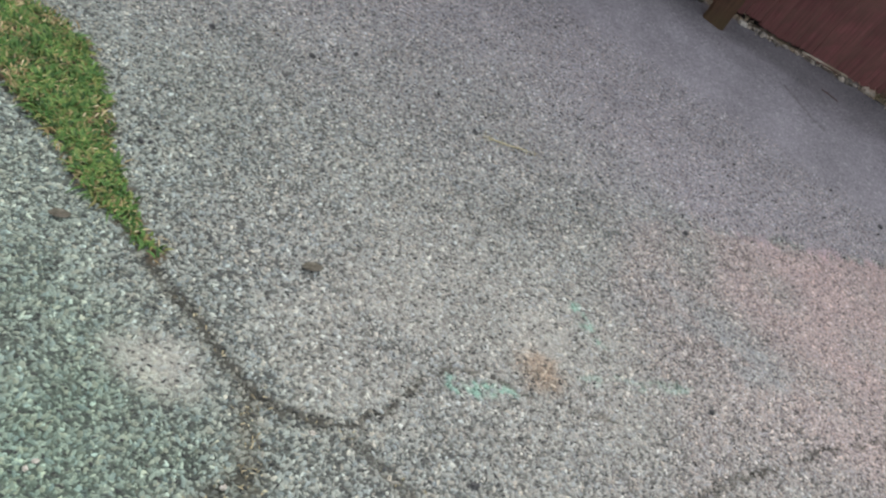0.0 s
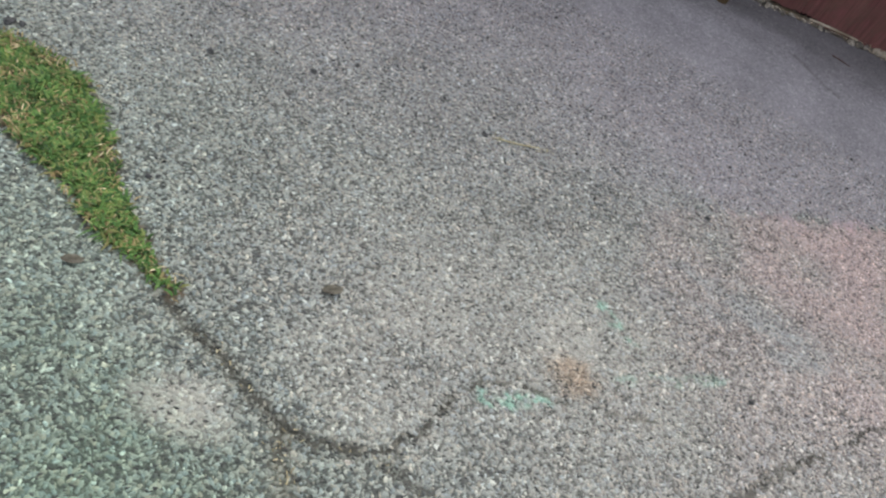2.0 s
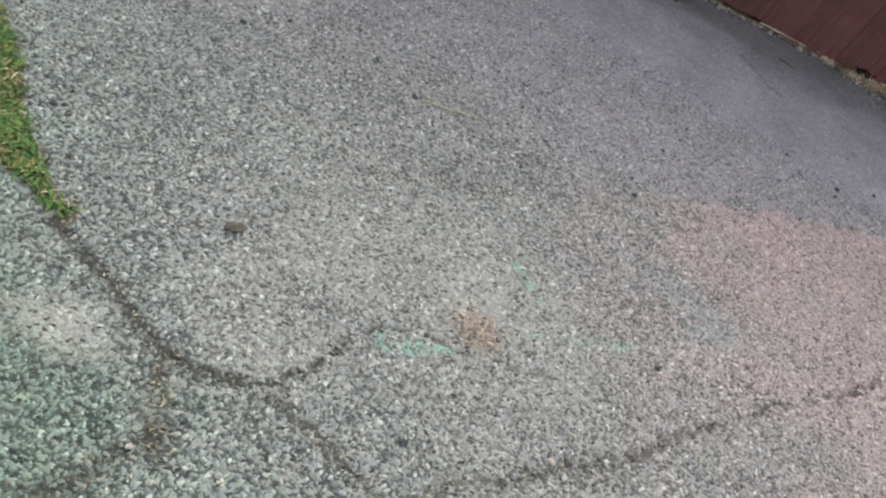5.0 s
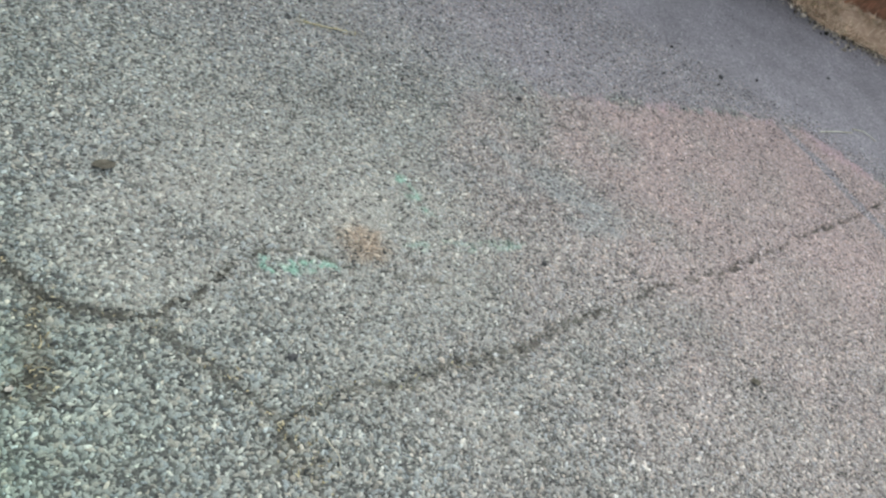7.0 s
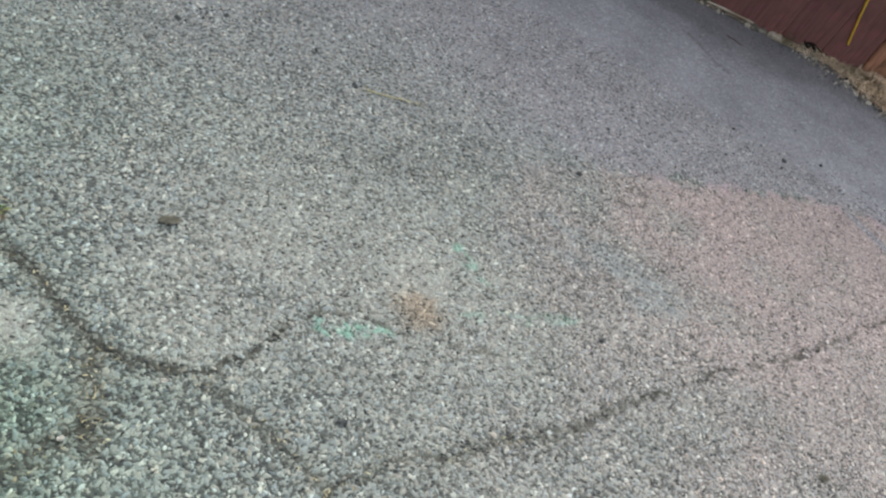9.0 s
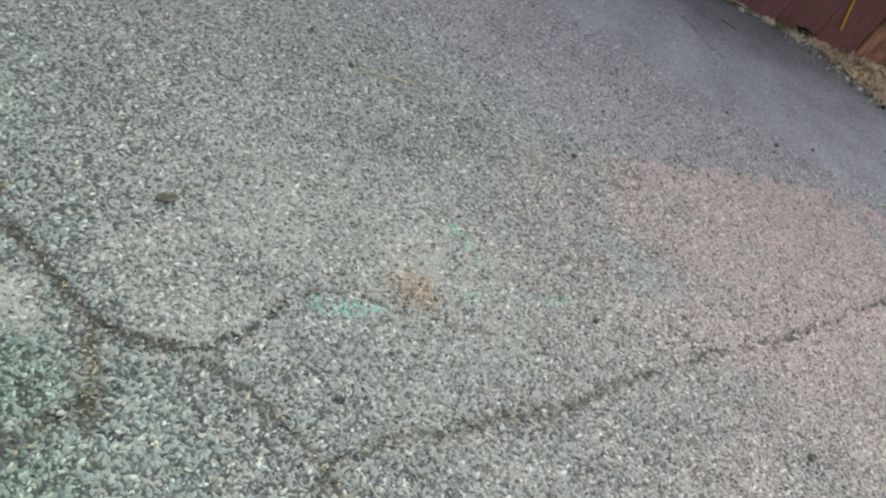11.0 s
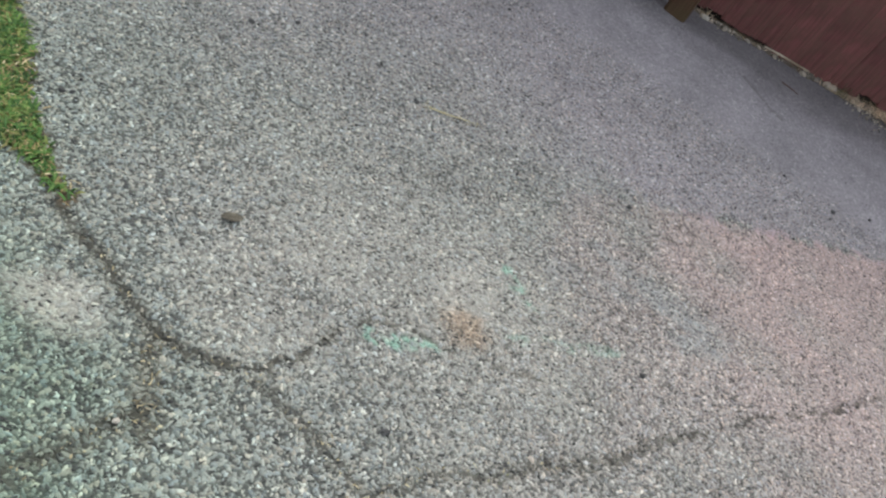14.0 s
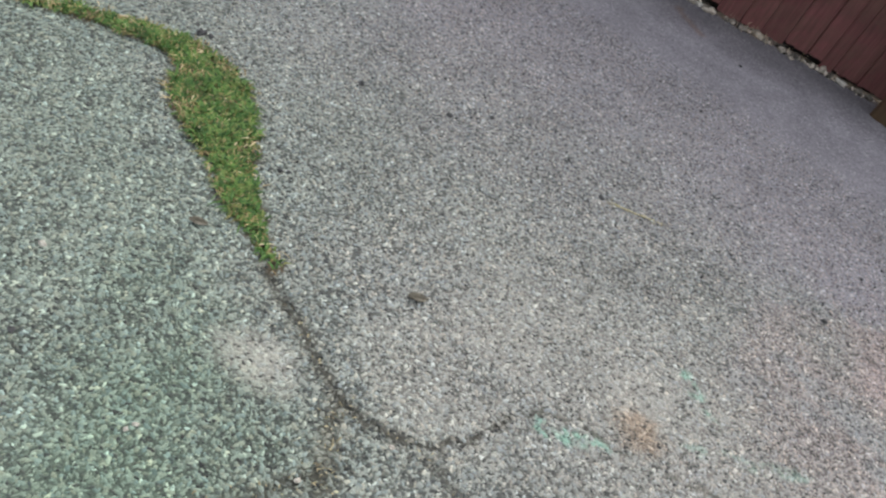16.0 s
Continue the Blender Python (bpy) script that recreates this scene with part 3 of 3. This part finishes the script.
ok = rng.random(len(x)) < np.maximum(0.55 * worn_side, np.where(value_noise(x, y, 0.07, 33) + 0.3 * step(-0.95, -1.25, x) > 0.76, 0.4, np.where(line_distance(x, y, GRASS[16:]) < 0.03, 0.4, 0.06))) * (1 - 0.8 * step(-0.95, -0.85, x))
x, y = x[ok], y[ok]
blades("dry_grass", THATCH, np.stack([x, y, np.full(len(x), 0.004)], 1), rng.uniform(0.008, 0.017, len(x)), rng.uniform(0.0018, 0.0036, len(x)), 1.4,
       "dry yellow thatch fringing the green grass strip", "dry grass")


# ---------------------------------------------------------------- the wall of boards
def board_mesh(width, low, high, thick, seed):
    """An upright board with chamfered edges and a ragged foot."""
    r = np.random.default_rng(seed)
    bm = bmesh.new()
    cols = 9
    sections = []
    for k in range(cols):
        u = (k / (cols - 1) - 0.5) * width
        z0 = low + r.uniform(-0.005, 0.006)
        front = -thick + (0.002 if k in (0, cols - 1) else 0.0) + r.uniform(-0.0008, 0.0008)
        sections.append([bm.verts.new((u, front, z0)), bm.verts.new((u, front + r.uniform(-0.001, 0.001), 0.5)), bm.verts.new((u, front, high)), bm.verts.new((u, 0, high)), bm.verts.new((u, 0, z0))])
    for a, b in zip(sections, sections[1:]):
        for k in range(5):
            bm.faces.new((a[k], b[k], b[(k + 1) % 5], a[(k + 1) % 5]))
    bm.faces.new(sections[0])
    bm.faces.new(sections[-1][::-1])
    bmesh.ops.recalc_face_normals(bm, faces=bm.faces)
    return bm


def board_wall(name, seams, low, material, label, notch=99.0):
    """A fence of upright boards between the given seams, in metres along the fence."""
    wall = empty(name, WALL_M, label, "fence")
    r = np.random.default_rng(int(abs(seams[0]) * 100))
    for k, (u, v) in enumerate(zip(seams, seams[1:])):
        loose = u < -0.1
        bm = board_mesh(v - u - (0.003 if loose else 0.0015), low + r.uniform(-0.01, 0.024) + (0.02 if u <= notch < v else 0.0), 2.5, 0.022 + r.uniform(-0.008, 0.006) * (1.0 if loose else 0.3), k + int(seams[0] * 10) + 90)
        part("board", bm, material, wall).location = ((u + v) / 2, 0, 0)
    return wall


def bar(bm, x0, x1, y0, y1, z0, z1, bevel=0.004):
    made = bmesh.ops.create_cube(bm, size=1)["verts"]
    for v in made:
        v.co = Vector(((x0 + x1) / 2 + v.co.x * (x1 - x0), (y0 + y1) / 2 + v.co.y * (y1 - y0), (z0 + z1) / 2 + v.co.z * (z1 - z0)))
    if bevel:
        edges = list({e for v in made for e in v.link_edges})
        bmesh.ops.bevel(bm, geom=edges, offset=bevel, segments=2, affect="EDGES", profile=0.6)
    return bm


RED_SEAMS = [-4.0 + 0.1205 * k for k in range(27)] + [-0.74, -0.63, -0.514, -0.393, -0.316, -0.25, -0.12, 0.0, 0.105, 0.195, 0.29, 0.37, 0.51, 0.61, 0.765, 0.9, 1.02, 1.14, 1.26, 1.38, 1.5]
red_fence = board_wall("red_fence", RED_SEAMS, 0.022, RED, "dark red painted fence of upright weathered boards", 1.14)
# added sheet, so that the seams between boards read as shade
part("backing", bar(bmesh.new(), -4.0, 1.5, 0.004, 0.02, 0.05, 2.48), GAP_SHADE, red_fence, "added dark sheet standing for shade between the boards")
for z in (0.5, 1.9):
    part("rail", bar(bmesh.new(), -4.0, 1.5, 0.023, 0.06, z, z + 0.09), RED, red_fence)
# added bar that closes the void under the boards and keeps it dark
part("footing", bar(bmesh.new(), -4.0, 1.5, 0.063, 0.14, -0.05, 0.07), GAP_SHADE, red_fence, "added dark bar standing for shade beneath the boards")

brown_fence = board_wall("brown_fence", [1.57 + 0.115 * k + 0.02 * math.sin(k * 2.3) for k in range(27)], 0.04, BROWN, "brown stained fence of upright boards beside dry grass")
# the same added shade sheet behind the brown boards
part("backing", bar(bmesh.new(), 1.568, 4.6, 0.004, 0.02, 0.0, 2.48), GAP_SHADE, brown_fence, "added dark sheet standing for shade between the boards")
part("corner_post", bar(bmesh.new(), 1.505, 1.565, -0.04, 0.05, -0.05, 2.55, 0.008), BROWN, brown_fence, "orange brown corner post with moss")
part("rail", bar(bmesh.new(), 1.568, 4.6, -0.06, -0.024, 0.34, 0.43), BROWN, brown_fence)


def build_post():
    """A weathered square post standing before the fence."""
    bm = bmesh.new()
    r = np.random.default_rng(5)
    rings = []
    half, chamfer = 0.058, 0.016
    outline = []
    for sx, sy in ((1, 1), (-1, 1), (-1, -1), (1, -1)):
        ends = [(sx * half, sy * (half - chamfer)), (sx * (half - chamfer), sy * half)]
        outline += ends if sx * sy > 0 else ends[::-1]
    for z in (-0.05, 0.0, 0.05, 0.15, 0.4, 0.8, 1.3, 2.55):
        k = 1.03 if z < 0.02 else 1.0
        rings.append([bm.verts.new((q * k + r.uniform(-0.0015, 0.0015), w * k + r.uniform(-0.0015, 0.0015), z)) for q, w in outline])
    for a, b in zip(rings, rings[1:]):
        for k in range(8):
            bm.faces.new((a[k], a[(k + 1) % 8], b[(k + 1) % 8], b[k]))
    bm.faces.new(rings[-1])
    bm.faces.new(rings[0][::-1])
    bmesh.ops.recalc_face_normals(bm, faces=bm.faces)
    me = bpy.data.meshes.new("wooden_post")
    bm.to_mesh(me)
    bm.free()
    me.materials.append(POST)
    ob = new("wooden_post", me)
    ob.matrix_world = pose(0.078, 3.855, 0, 0, 0, -6)
    tagged(ob, "dark brown weathered square wooden post before red fence", "post")


build_post()


# ---------------------------------------------------------------- the dry bank at the fence's foot
def build_bank():
    bx, by = np.meshgrid(np.arange(0.9, 5.3, 0.03), np.arange(3.95, 5.6, 0.03))
    shape = bx.shape
    bx, by = bx.ravel(), by.ravel()
    d = line_distance(bx, by, BANK + BANK[:1]) * np.where(inside(bx, by, BANK), 1, -1)
    d = d + (value_noise(bx, by, 0.14, 41) - 0.5) * 0.1 + (value_noise(bx, by, 0.04, 43) - 0.5) * 0.05 - 0.025
    z = np.where(d > 0, 0.004 + 0.11 * np.clip(d / 0.3, 0, 1) ** 1.1 + (value_noise(bx, by, 0.06, 42) - 0.5) * 0.03 * np.clip(d / 0.1, 0, 1), -0.03)
    k = np.arange(len(bx)).reshape(shape)
    q = np.stack([k[:-1, :-1], k[:-1, 1:], k[1:, 1:], k[1:, :-1]], -1).reshape(-1, 4)
    q = q[(z[q] > -0.02).any(1)]
    me = quick_mesh("earth_bank", np.stack([bx, by, z], 1), q.ravel(), np.arange(len(q)) * 4, np.full(len(q), 4), EARTH)
    me.polygons.foreach_set("use_smooth", np.ones(len(q), bool))
    tagged(new("earth_bank", me), "low bank of dry tan earth along fence", "earth", kind="structure")


build_bank()
BANK_NEAR = [q for q in BANK if q[0] < 2.9] [:-1] + [(3.2, 4.5), (3.2, 4.9), (1.3, 4.42)]
x, y = fill(BANK_NEAR, 9000, 0.07)
bare = np.hypot((x - 2.0) / 0.4, (y - 4.3) / 0.15)
ok = (bare > rng.uniform(0.5, 1.2, len(x)) * (rng.random(len(x)) > 0.12))
x, y = x[ok], y[ok]
d = np.where(inside(x, y, BANK), line_distance(x, y, BANK + BANK[:1]), 0)
blades("dry_bank_grass", STRAW, np.stack([x, y, 0.004 + 0.11 * np.clip(d / 0.3, 0, 1) ** 1.1], 1), rng.uniform(0.02, 0.07, len(x)), rng.uniform(0.0025, 0.0055, len(x)), 1.5,
       "tangled dry straw grass on the earth bank", "dry grass")


# ---------------------------------------------------------------- litter along the fence foot
def rock_mesh(name, size, material, seed):
    r = np.random.default_rng(seed)
    bm = bmesh.new()
    bmesh.ops.create_icosphere(bm, subdivisions=2, radius=1)
    for v in bm.verts:
        n3 = noise.noise(v.co * 1.3 + Vector((seed * 3.1, 0, 0))) * 0.6 + noise.noise(v.co * 3.1 + Vector((0, seed * 1.7, 0))) * 0.3
        v.co *= 1 + n3
        v.co = Vector((v.co.x * size * r.uniform(0.98, 1.02), v.co.y * size * 0.78, max(v.co.z, -0.45) * size * 0.5))
    me = bpy.data.meshes.new(name)
    bm.to_mesh(me)
    bm.free()
    me.materials.append(material)
    return me


def rubble():
    """Small stones and crumbs that fill the gap below the boards."""
    verts, loops, starts, totals = [], [], [], []
    ico = bmesh.new()
    bmesh.ops.create_icosphere(ico, subdivisions=1, radius=1)
    shape = np.array([v.co for v in ico.verts])
    tri = np.array([[v.index for v in f.verts] for f in ico.faces])
    ico.free()
    u = rng.uniform(-3.2, 1.5, 1500)
    u = u[rng.random(1500) < step(0.35, 0.65, value_noise(u, u * 0, 0.06, 71))]
    count = len(u)
    off = -0.012 - np.abs(rng.normal(0, 0.018, count)) * (0.5 + 1.2 * value_noise(u, u * 0, 0.11, 72))
    size = rng.uniform(0.003, 0.012, count) * (1 + 0.9 * (rng.random(count) > 0.82))
    c, s = math.cos(WALL_A), math.sin(WALL_A)
    for k in range(count):
        p = shape * size[k] * rng.uniform(0.5, 1.5, 3) * rng.uniform(0.55, 1.35, (len(shape), 1))
        p[:, 2] = np.maximum(p[:, 2], -size[k] * 0.3)
        p = p + [u[k] * c - off[k] * s, 4.04 + u[k] * s + off[k] * c, size[k] * 0.3]
        loops.append(tri.ravel() + len(shape) * k)
        verts.append(p)
    loops = np.concatenate(loops)
    faces = len(tri) * count
    me = quick_mesh("rubble", np.concatenate(verts), loops, np.arange(faces) * 3, np.full(faces, 3), RUBBLE)
    tagged(new("rubble", me), "small pale rubble and crumbs under the fence boards", "rubble", kind="stuff")


rubble()
ROCKS = ((0.21, -0.05, 0.026), (0.29, -0.03, 0.018), (0.34, -0.035, 0.022), (0.47, -0.03, 0.015), (0.9, -0.03, 0.02), (1.0, -0.025, 0.03), (-0.19, -0.045, 0.028), (-0.42, -0.035, 0.018),
         (-0.95, -0.03, 0.026), (-0.72, -0.04, 0.02), (-0.05, -0.04, 0.022), (-0.62, -0.03, 0.017))
for k, (u, off, size) in enumerate(ROCKS):
    ob = new("rock", rock_mesh("rock", size, PALE_ROCK if k in (0, 5, 6, 8) else ROCK, k + 1))
    ob.matrix_world = WALL_M @ pose(u, off, size * 0.25, 0, 0, k * 57)
    tagged(ob, "pale rounded rock lying at the red fence foot", "rock", "rocks at the fence foot")


def tube(name, points, radius, material, label, category, taper=0.6):
    """A twig, straw or cord along a line of points."""
    bm = bmesh.new()
    sides, rings = 7, []
    for k, p in enumerate(points):
        a, b = Vector(points[max(k - 1, 0)]), Vector(points[min(k + 1, len(points) - 1)])
        turn = (b - a).to_track_quat("Z", "Y").to_matrix()
        r = radius * (1 - (1 - taper) * k / (len(points) - 1))
        rings.append([bm.verts.new(Vector(p) + turn @ Vector((r * math.cos(i * 2 * math.pi / sides), r * math.sin(i * 2 * math.pi / sides), 0))) for i in range(sides)])
    for a, b in zip(rings, rings[1:]):
        for i in range(sides):
            bm.faces.new((a[i], a[(i + 1) % sides], b[(i + 1) % sides], b[i]))
    bm.faces.new(rings[0][::-1])
    bm.faces.new(rings[-1])
    me = bpy.data.meshes.new(name)
    bm.to_mesh(me)
    bm.free()
    me.materials.append(material)
    return tagged(new(name, me), label, category)


def on_wall(u, off, z):
    return tuple(WALL_M @ Vector((u, off, z)))


tube("wood_lath", [on_wall(0.56, -0.036, 0.024), on_wall(0.66, -0.034, 0.026), on_wall(0.8, -0.032, 0.025), on_wall(0.84, -0.032, 0.024)], 0.0055, PALE_WOOD,
     "pale thin wood lath lying along the red fence", "wood strip", 0.9)
tube("red_twig", [(0.69, 3.90, 0.004), (0.74, 3.893, 0.005), (0.785, 3.88, 0.004)], 0.0026, TWIG, "reddish brown twig lying on grey asphalt", "twig")
tube("yellow_cord", [on_wall(1.342, -0.035, 0.135), on_wall(1.318, -0.032, 0.2), on_wall(1.27, -0.03, 0.34), on_wall(1.2, -0.028, 0.6), on_wall(1.1, -0.026, 1.0)], 0.006, YELLOW,
     "yellow cord hanging down the red fence boards", "cord", 0.95)
tube("pale_straw", [(1.47, 2.95, 0.004), (1.56, 3.03, 0.006), (1.65, 3.1, 0.004)], 0.0036, STRAW_STALK, "pale dry straw stalk lying on dark asphalt", "straw")
tube("pale_straw", [(1.66, 3.14, 0.004), (1.72, 3.17, 0.006), (1.78, 3.15, 0.004)], 0.0032, STRAW_STALK, "short bent pale straw stalk on asphalt", "straw")
tube("pale_straw", [(-0.4, 1.868, 0.004), (-0.35, 1.89, 0.005), (-0.29, 1.93, 0.004)], 0.0022, DRY_STEM, "thin yellowish straw stalk on grey asphalt", "straw")

at = rng.random(46)
blades("straw_bits", HUSK, np.column_stack([-0.42 + 0.16 * at, 1.858 + 0.085 * at + rng.normal(0, 0.008, 46), np.full(46, 0.0008)]), rng.uniform(0.004, 0.012, 46), rng.uniform(0.0015, 0.003, 46), 1.6,
       "broken yellowish straw bits in a line on asphalt", "straw")

# tufts of dry weed in the gap under the boards
us = np.concatenate([rng.normal(-0.66, 0.07, 90), rng.normal(1.04, 0.06, 170), rng.normal(1.3, 0.12, 300), rng.uniform(-2.5, 1.0, 60), rng.normal(0.2, 0.02, 25)])
pts = np.array([on_wall(u, -0.02 - abs(rng.normal(0, 0.025)), 0.0) for u in us])
blades("dry_weeds", STRAW, pts, rng.uniform(0.015, 0.07, len(us)), rng.uniform(0.0012, 0.0026, len(us)), 1.0, "dry weeds growing out along the fence foot", "weeds")
pts = np.array([on_wall(u, -0.05, 0.0) for u in np.concatenate([rng.normal(1.5, 0.05, 85), rng.normal(1.05, 0.02, 35)])])
blades("green_weeds", WEED, pts, rng.uniform(0.03, 0.1, 120), rng.uniform(0.002, 0.004, 120), 0.8, "green weeds by the fence corner post", "weeds")

def leaf(px, py, length, turn, label, material):
    bm = bmesh.new()
    rows = []
    for k in range(9):
        s = k / 8
        w = length * 0.26 * math.sin(math.pi * min(s * 0.9 + 0.06, 1)) ** 0.8
        rows.append([bm.verts.new(((s - 0.5) * length, w * q, 0.0012 + 0.0022 * abs(q) + 0.0012 * math.sin(s * 5) + 0.001 * q)) for q in (-1, -0.5, 0, 0.5, 1)])
    for a, b in zip(rows, rows[1:]):
        for q in range(4):
            bm.faces.new((a[q], b[q], b[q + 1], a[q + 1]))
    bmesh.ops.solidify(bm, geom=bm.faces[:], thickness=0.0012)
    me = bpy.data.meshes.new("dead_leaf")
    bm.to_mesh(me)
    bm.free()
    me.materials.append(material)
    ob = new("dead_leaf", me)
    ob.matrix_world = pose(px, py, 0.0035, 0, 0, turn)
    tagged(ob, label, "leaf")


def crack_debris():
    """Yellowish crumbs, seed husks and bits of dry stalk caught in the cracks."""
    lines = ((CRACK_MAIN[2:], 22, 0.009), (CRACK_TAIL, 24, 0.014), (CRACK_DOWN, 40, 0.016), (CRACK_LEFT, 36, 0.018), (CRACK_LOW[3:], 44, 0.018), (CRACK_LOW[-3:], 40, 0.024))
    places = []
    for line, count, spread in lines:
        pts = np.array(line)
        at = rng.uniform(0, len(pts) - 1.001, count)
        k = at.astype(int)
        places.append(pts[k] + (pts[k + 1] - pts[k]) * (at - k)[:, None] + rng.normal(0, spread, (count, 2)))
    places = np.concatenate(places)
    roots = np.column_stack([places, np.full(len(places), 0.0005)])
    blades("crack_debris", HUSK, roots, rng.uniform(0.002, 0.006, len(roots)), rng.uniform(0.0018, 0.0038, len(roots)), 1.6, "yellowish husks and crumbs caught in the cracks", "debris")


crack_debris()
tube("dry_stem", [(0.112, 0.728, 0.003), (0.135, 0.712, 0.006), (0.15, 0.703, 0.007), (0.162, 0.684, 0.003)], 0.0016, STRAW_STALK, "thin bent dry stem lying on asphalt crumbs", "stem")
for k, (px, py, size) in enumerate(((-1.034, 0.529, 0.008), (-0.619, 0.429, 0.0055), (-0.622, 0.412, 0.005), (-0.308, 0.742, 0.0065), (-0.373, 0.564, 0.0065))):
    ob = new("pale_pebble", rock_mesh("pale_pebble", size, PALE_ROCK, k + 70))
    ob.matrix_world = pose(px, py, size * 0.2, 0, 0, k * 67)
    tagged(ob, "small pale pebble lying loose on the asphalt", "pebble", "loose pale pebbles")
for px, py, length, turn in ((-0.664, 0.806, 0.013, 60), (-0.65, 0.813, 0.01, 10)):
    leaf(px, py, length, turn, "reddish brown leaf scrap caught in the crack", LEAF)


def scatter_grit():
    """Dark crumbs of asphalt strewn along the edge of the newer surface and at the foot of the bank."""
    ico = bmesh.new()
    bmesh.ops.create_icosphere(ico, subdivisions=1, radius=1)
    shape = np.array([v.co for v in ico.verts])
    tri = np.array([[v.index for v in f.verts] for f in ico.faces])
    ico.free()
    gx1 = rng.uniform(-1.6, 1.5, 300)
    gy1 = np.interp(gx1, [-2.2, -0.45, 0.6, 1.3], [1.2, 1.88, 2.4, 2.87]) + rng.normal(0.12, 0.22, 300)
    gx2 = rng.uniform(0.9, 3.0, 170)
    gy2 = np.interp(gx2, [1.0, 1.3, 1.66, 2.35, 3.0], [4.24, 4.11, 4.06, 4.28, 4.45]) - np.abs(rng.normal(0, 0.1, 170)) + 0.05
    gx0, gy0 = np.concatenate([gx1, gx2]), np.concatenate([gy1, gy2])
    size = rng.uniform(0.0018, 0.0042, len(gx0)) * (1 + 0.6 * (rng.random(len(gx0)) > 0.93))
    verts = [shape * z * rng.uniform(0.6, 1.3, 3) + [a, b, z * 0.3] for a, b, z in zip(gx0, gy0, size)]
    loops = (tri.ravel()[None] + len(shape) * np.arange(len(gx0))[:, None]).ravel()
    faces = len(tri) * len(gx0)
    me = quick_mesh("grit", np.concatenate(verts), loops, np.arange(faces) * 3, np.full(faces, 3), DARK_ROCK)
    tagged(new("grit", me), "dark loose grit strewn over the asphalt", "grit", kind="stuff")


scatter_grit()


def scatter_crumbs():
    """Tan crumbs of earth and small pale stones spilt from the bank and the fence foot onto the asphalt."""
    ico = bmesh.new()
    bmesh.ops.create_icosphere(ico, subdivisions=1, radius=1)
    shape = np.array([v.co for v in ico.verts])
    tri = np.array([[v.index for v in f.verts] for f in ico.faces])
    ico.free()
    cx = rng.uniform(1.05, 3.0, 700)
    cy = np.interp(cx, [1.1, 1.33, 1.54, 1.68, 2.05, 2.8, 3.0], [4.3, 4.24, 4.12, 4.1, 4.19, 4.4, 4.45]) + 0.03 - np.abs(rng.normal(0, 0.075, 700))
    size = rng.uniform(0.0025, 0.0075, 700) * (1 + 1.0 * (rng.random(700) > 0.9))
    verts = [shape * z * rng.uniform(0.6, 1.3, 3) + [a, b, z * 0.3] for a, b, z in zip(cx, cy, size)]
    loops = (tri.ravel()[None] + len(shape) * np.arange(700)[:, None]).ravel()
    faces = len(tri) * 700
    me = quick_mesh("earth_crumbs", np.concatenate(verts), loops, np.arange(faces) * 3, np.full(faces, 3), RUBBLE)
    tagged(new("earth_crumbs", me), "tan crumbs of earth spilt from the bank", "crumbs", kind="stuff")


scatter_crumbs()

# loose dark pebbles and dead leaves on the asphalt
for k, (px, py, size) in enumerate(((-0.44, 1.855, 0.01), (0.25, 2.06, 0.01), (0.446, 1.43, 0.009), (-1.144, 1.558, 0.011), (-0.921, 1.705, 0.01), (-0.974, 1.083, 0.007), (-0.96, 1.097, 0.006),
                                    (-1.498, 1.276, 0.015), (-1.476, 1.292, 0.01), (-0.064, 2.045, 0.007), (0.347, 2.657, 0.007), (0.74, 2.718, 0.007), (0.993, 2.935, 0.012), (1.587, 3.515, 0.01), (-0.003, 0.85, 0.01),
                                    (-0.472, 2.762, 0.008), (-0.53, 3.394, 0.009), (-0.888, 0.382, 0.008), (-0.849, 1.836, 0.008))):
    ob = new("pebble", rock_mesh("pebble", size, DARK_ROCK, k + 30))
    ob.matrix_world = pose(px, py, size * 0.25, 0, 0, k * 41)
    tagged(ob, "small dark pebble lying loose on the asphalt", "pebble", "loose dark pebbles")


leaf(-0.514, 1.066, 0.046, 42, "dark brown dead leaf lying on grey asphalt", LEAF)
leaf(-0.934, 0.81, 0.04, 38, "dark brown dead leaf near the grass strip", LEAF)
leaf(1.067, 1.399, 0.036, 20, "small brown dead leaf on pale asphalt", LEAF)
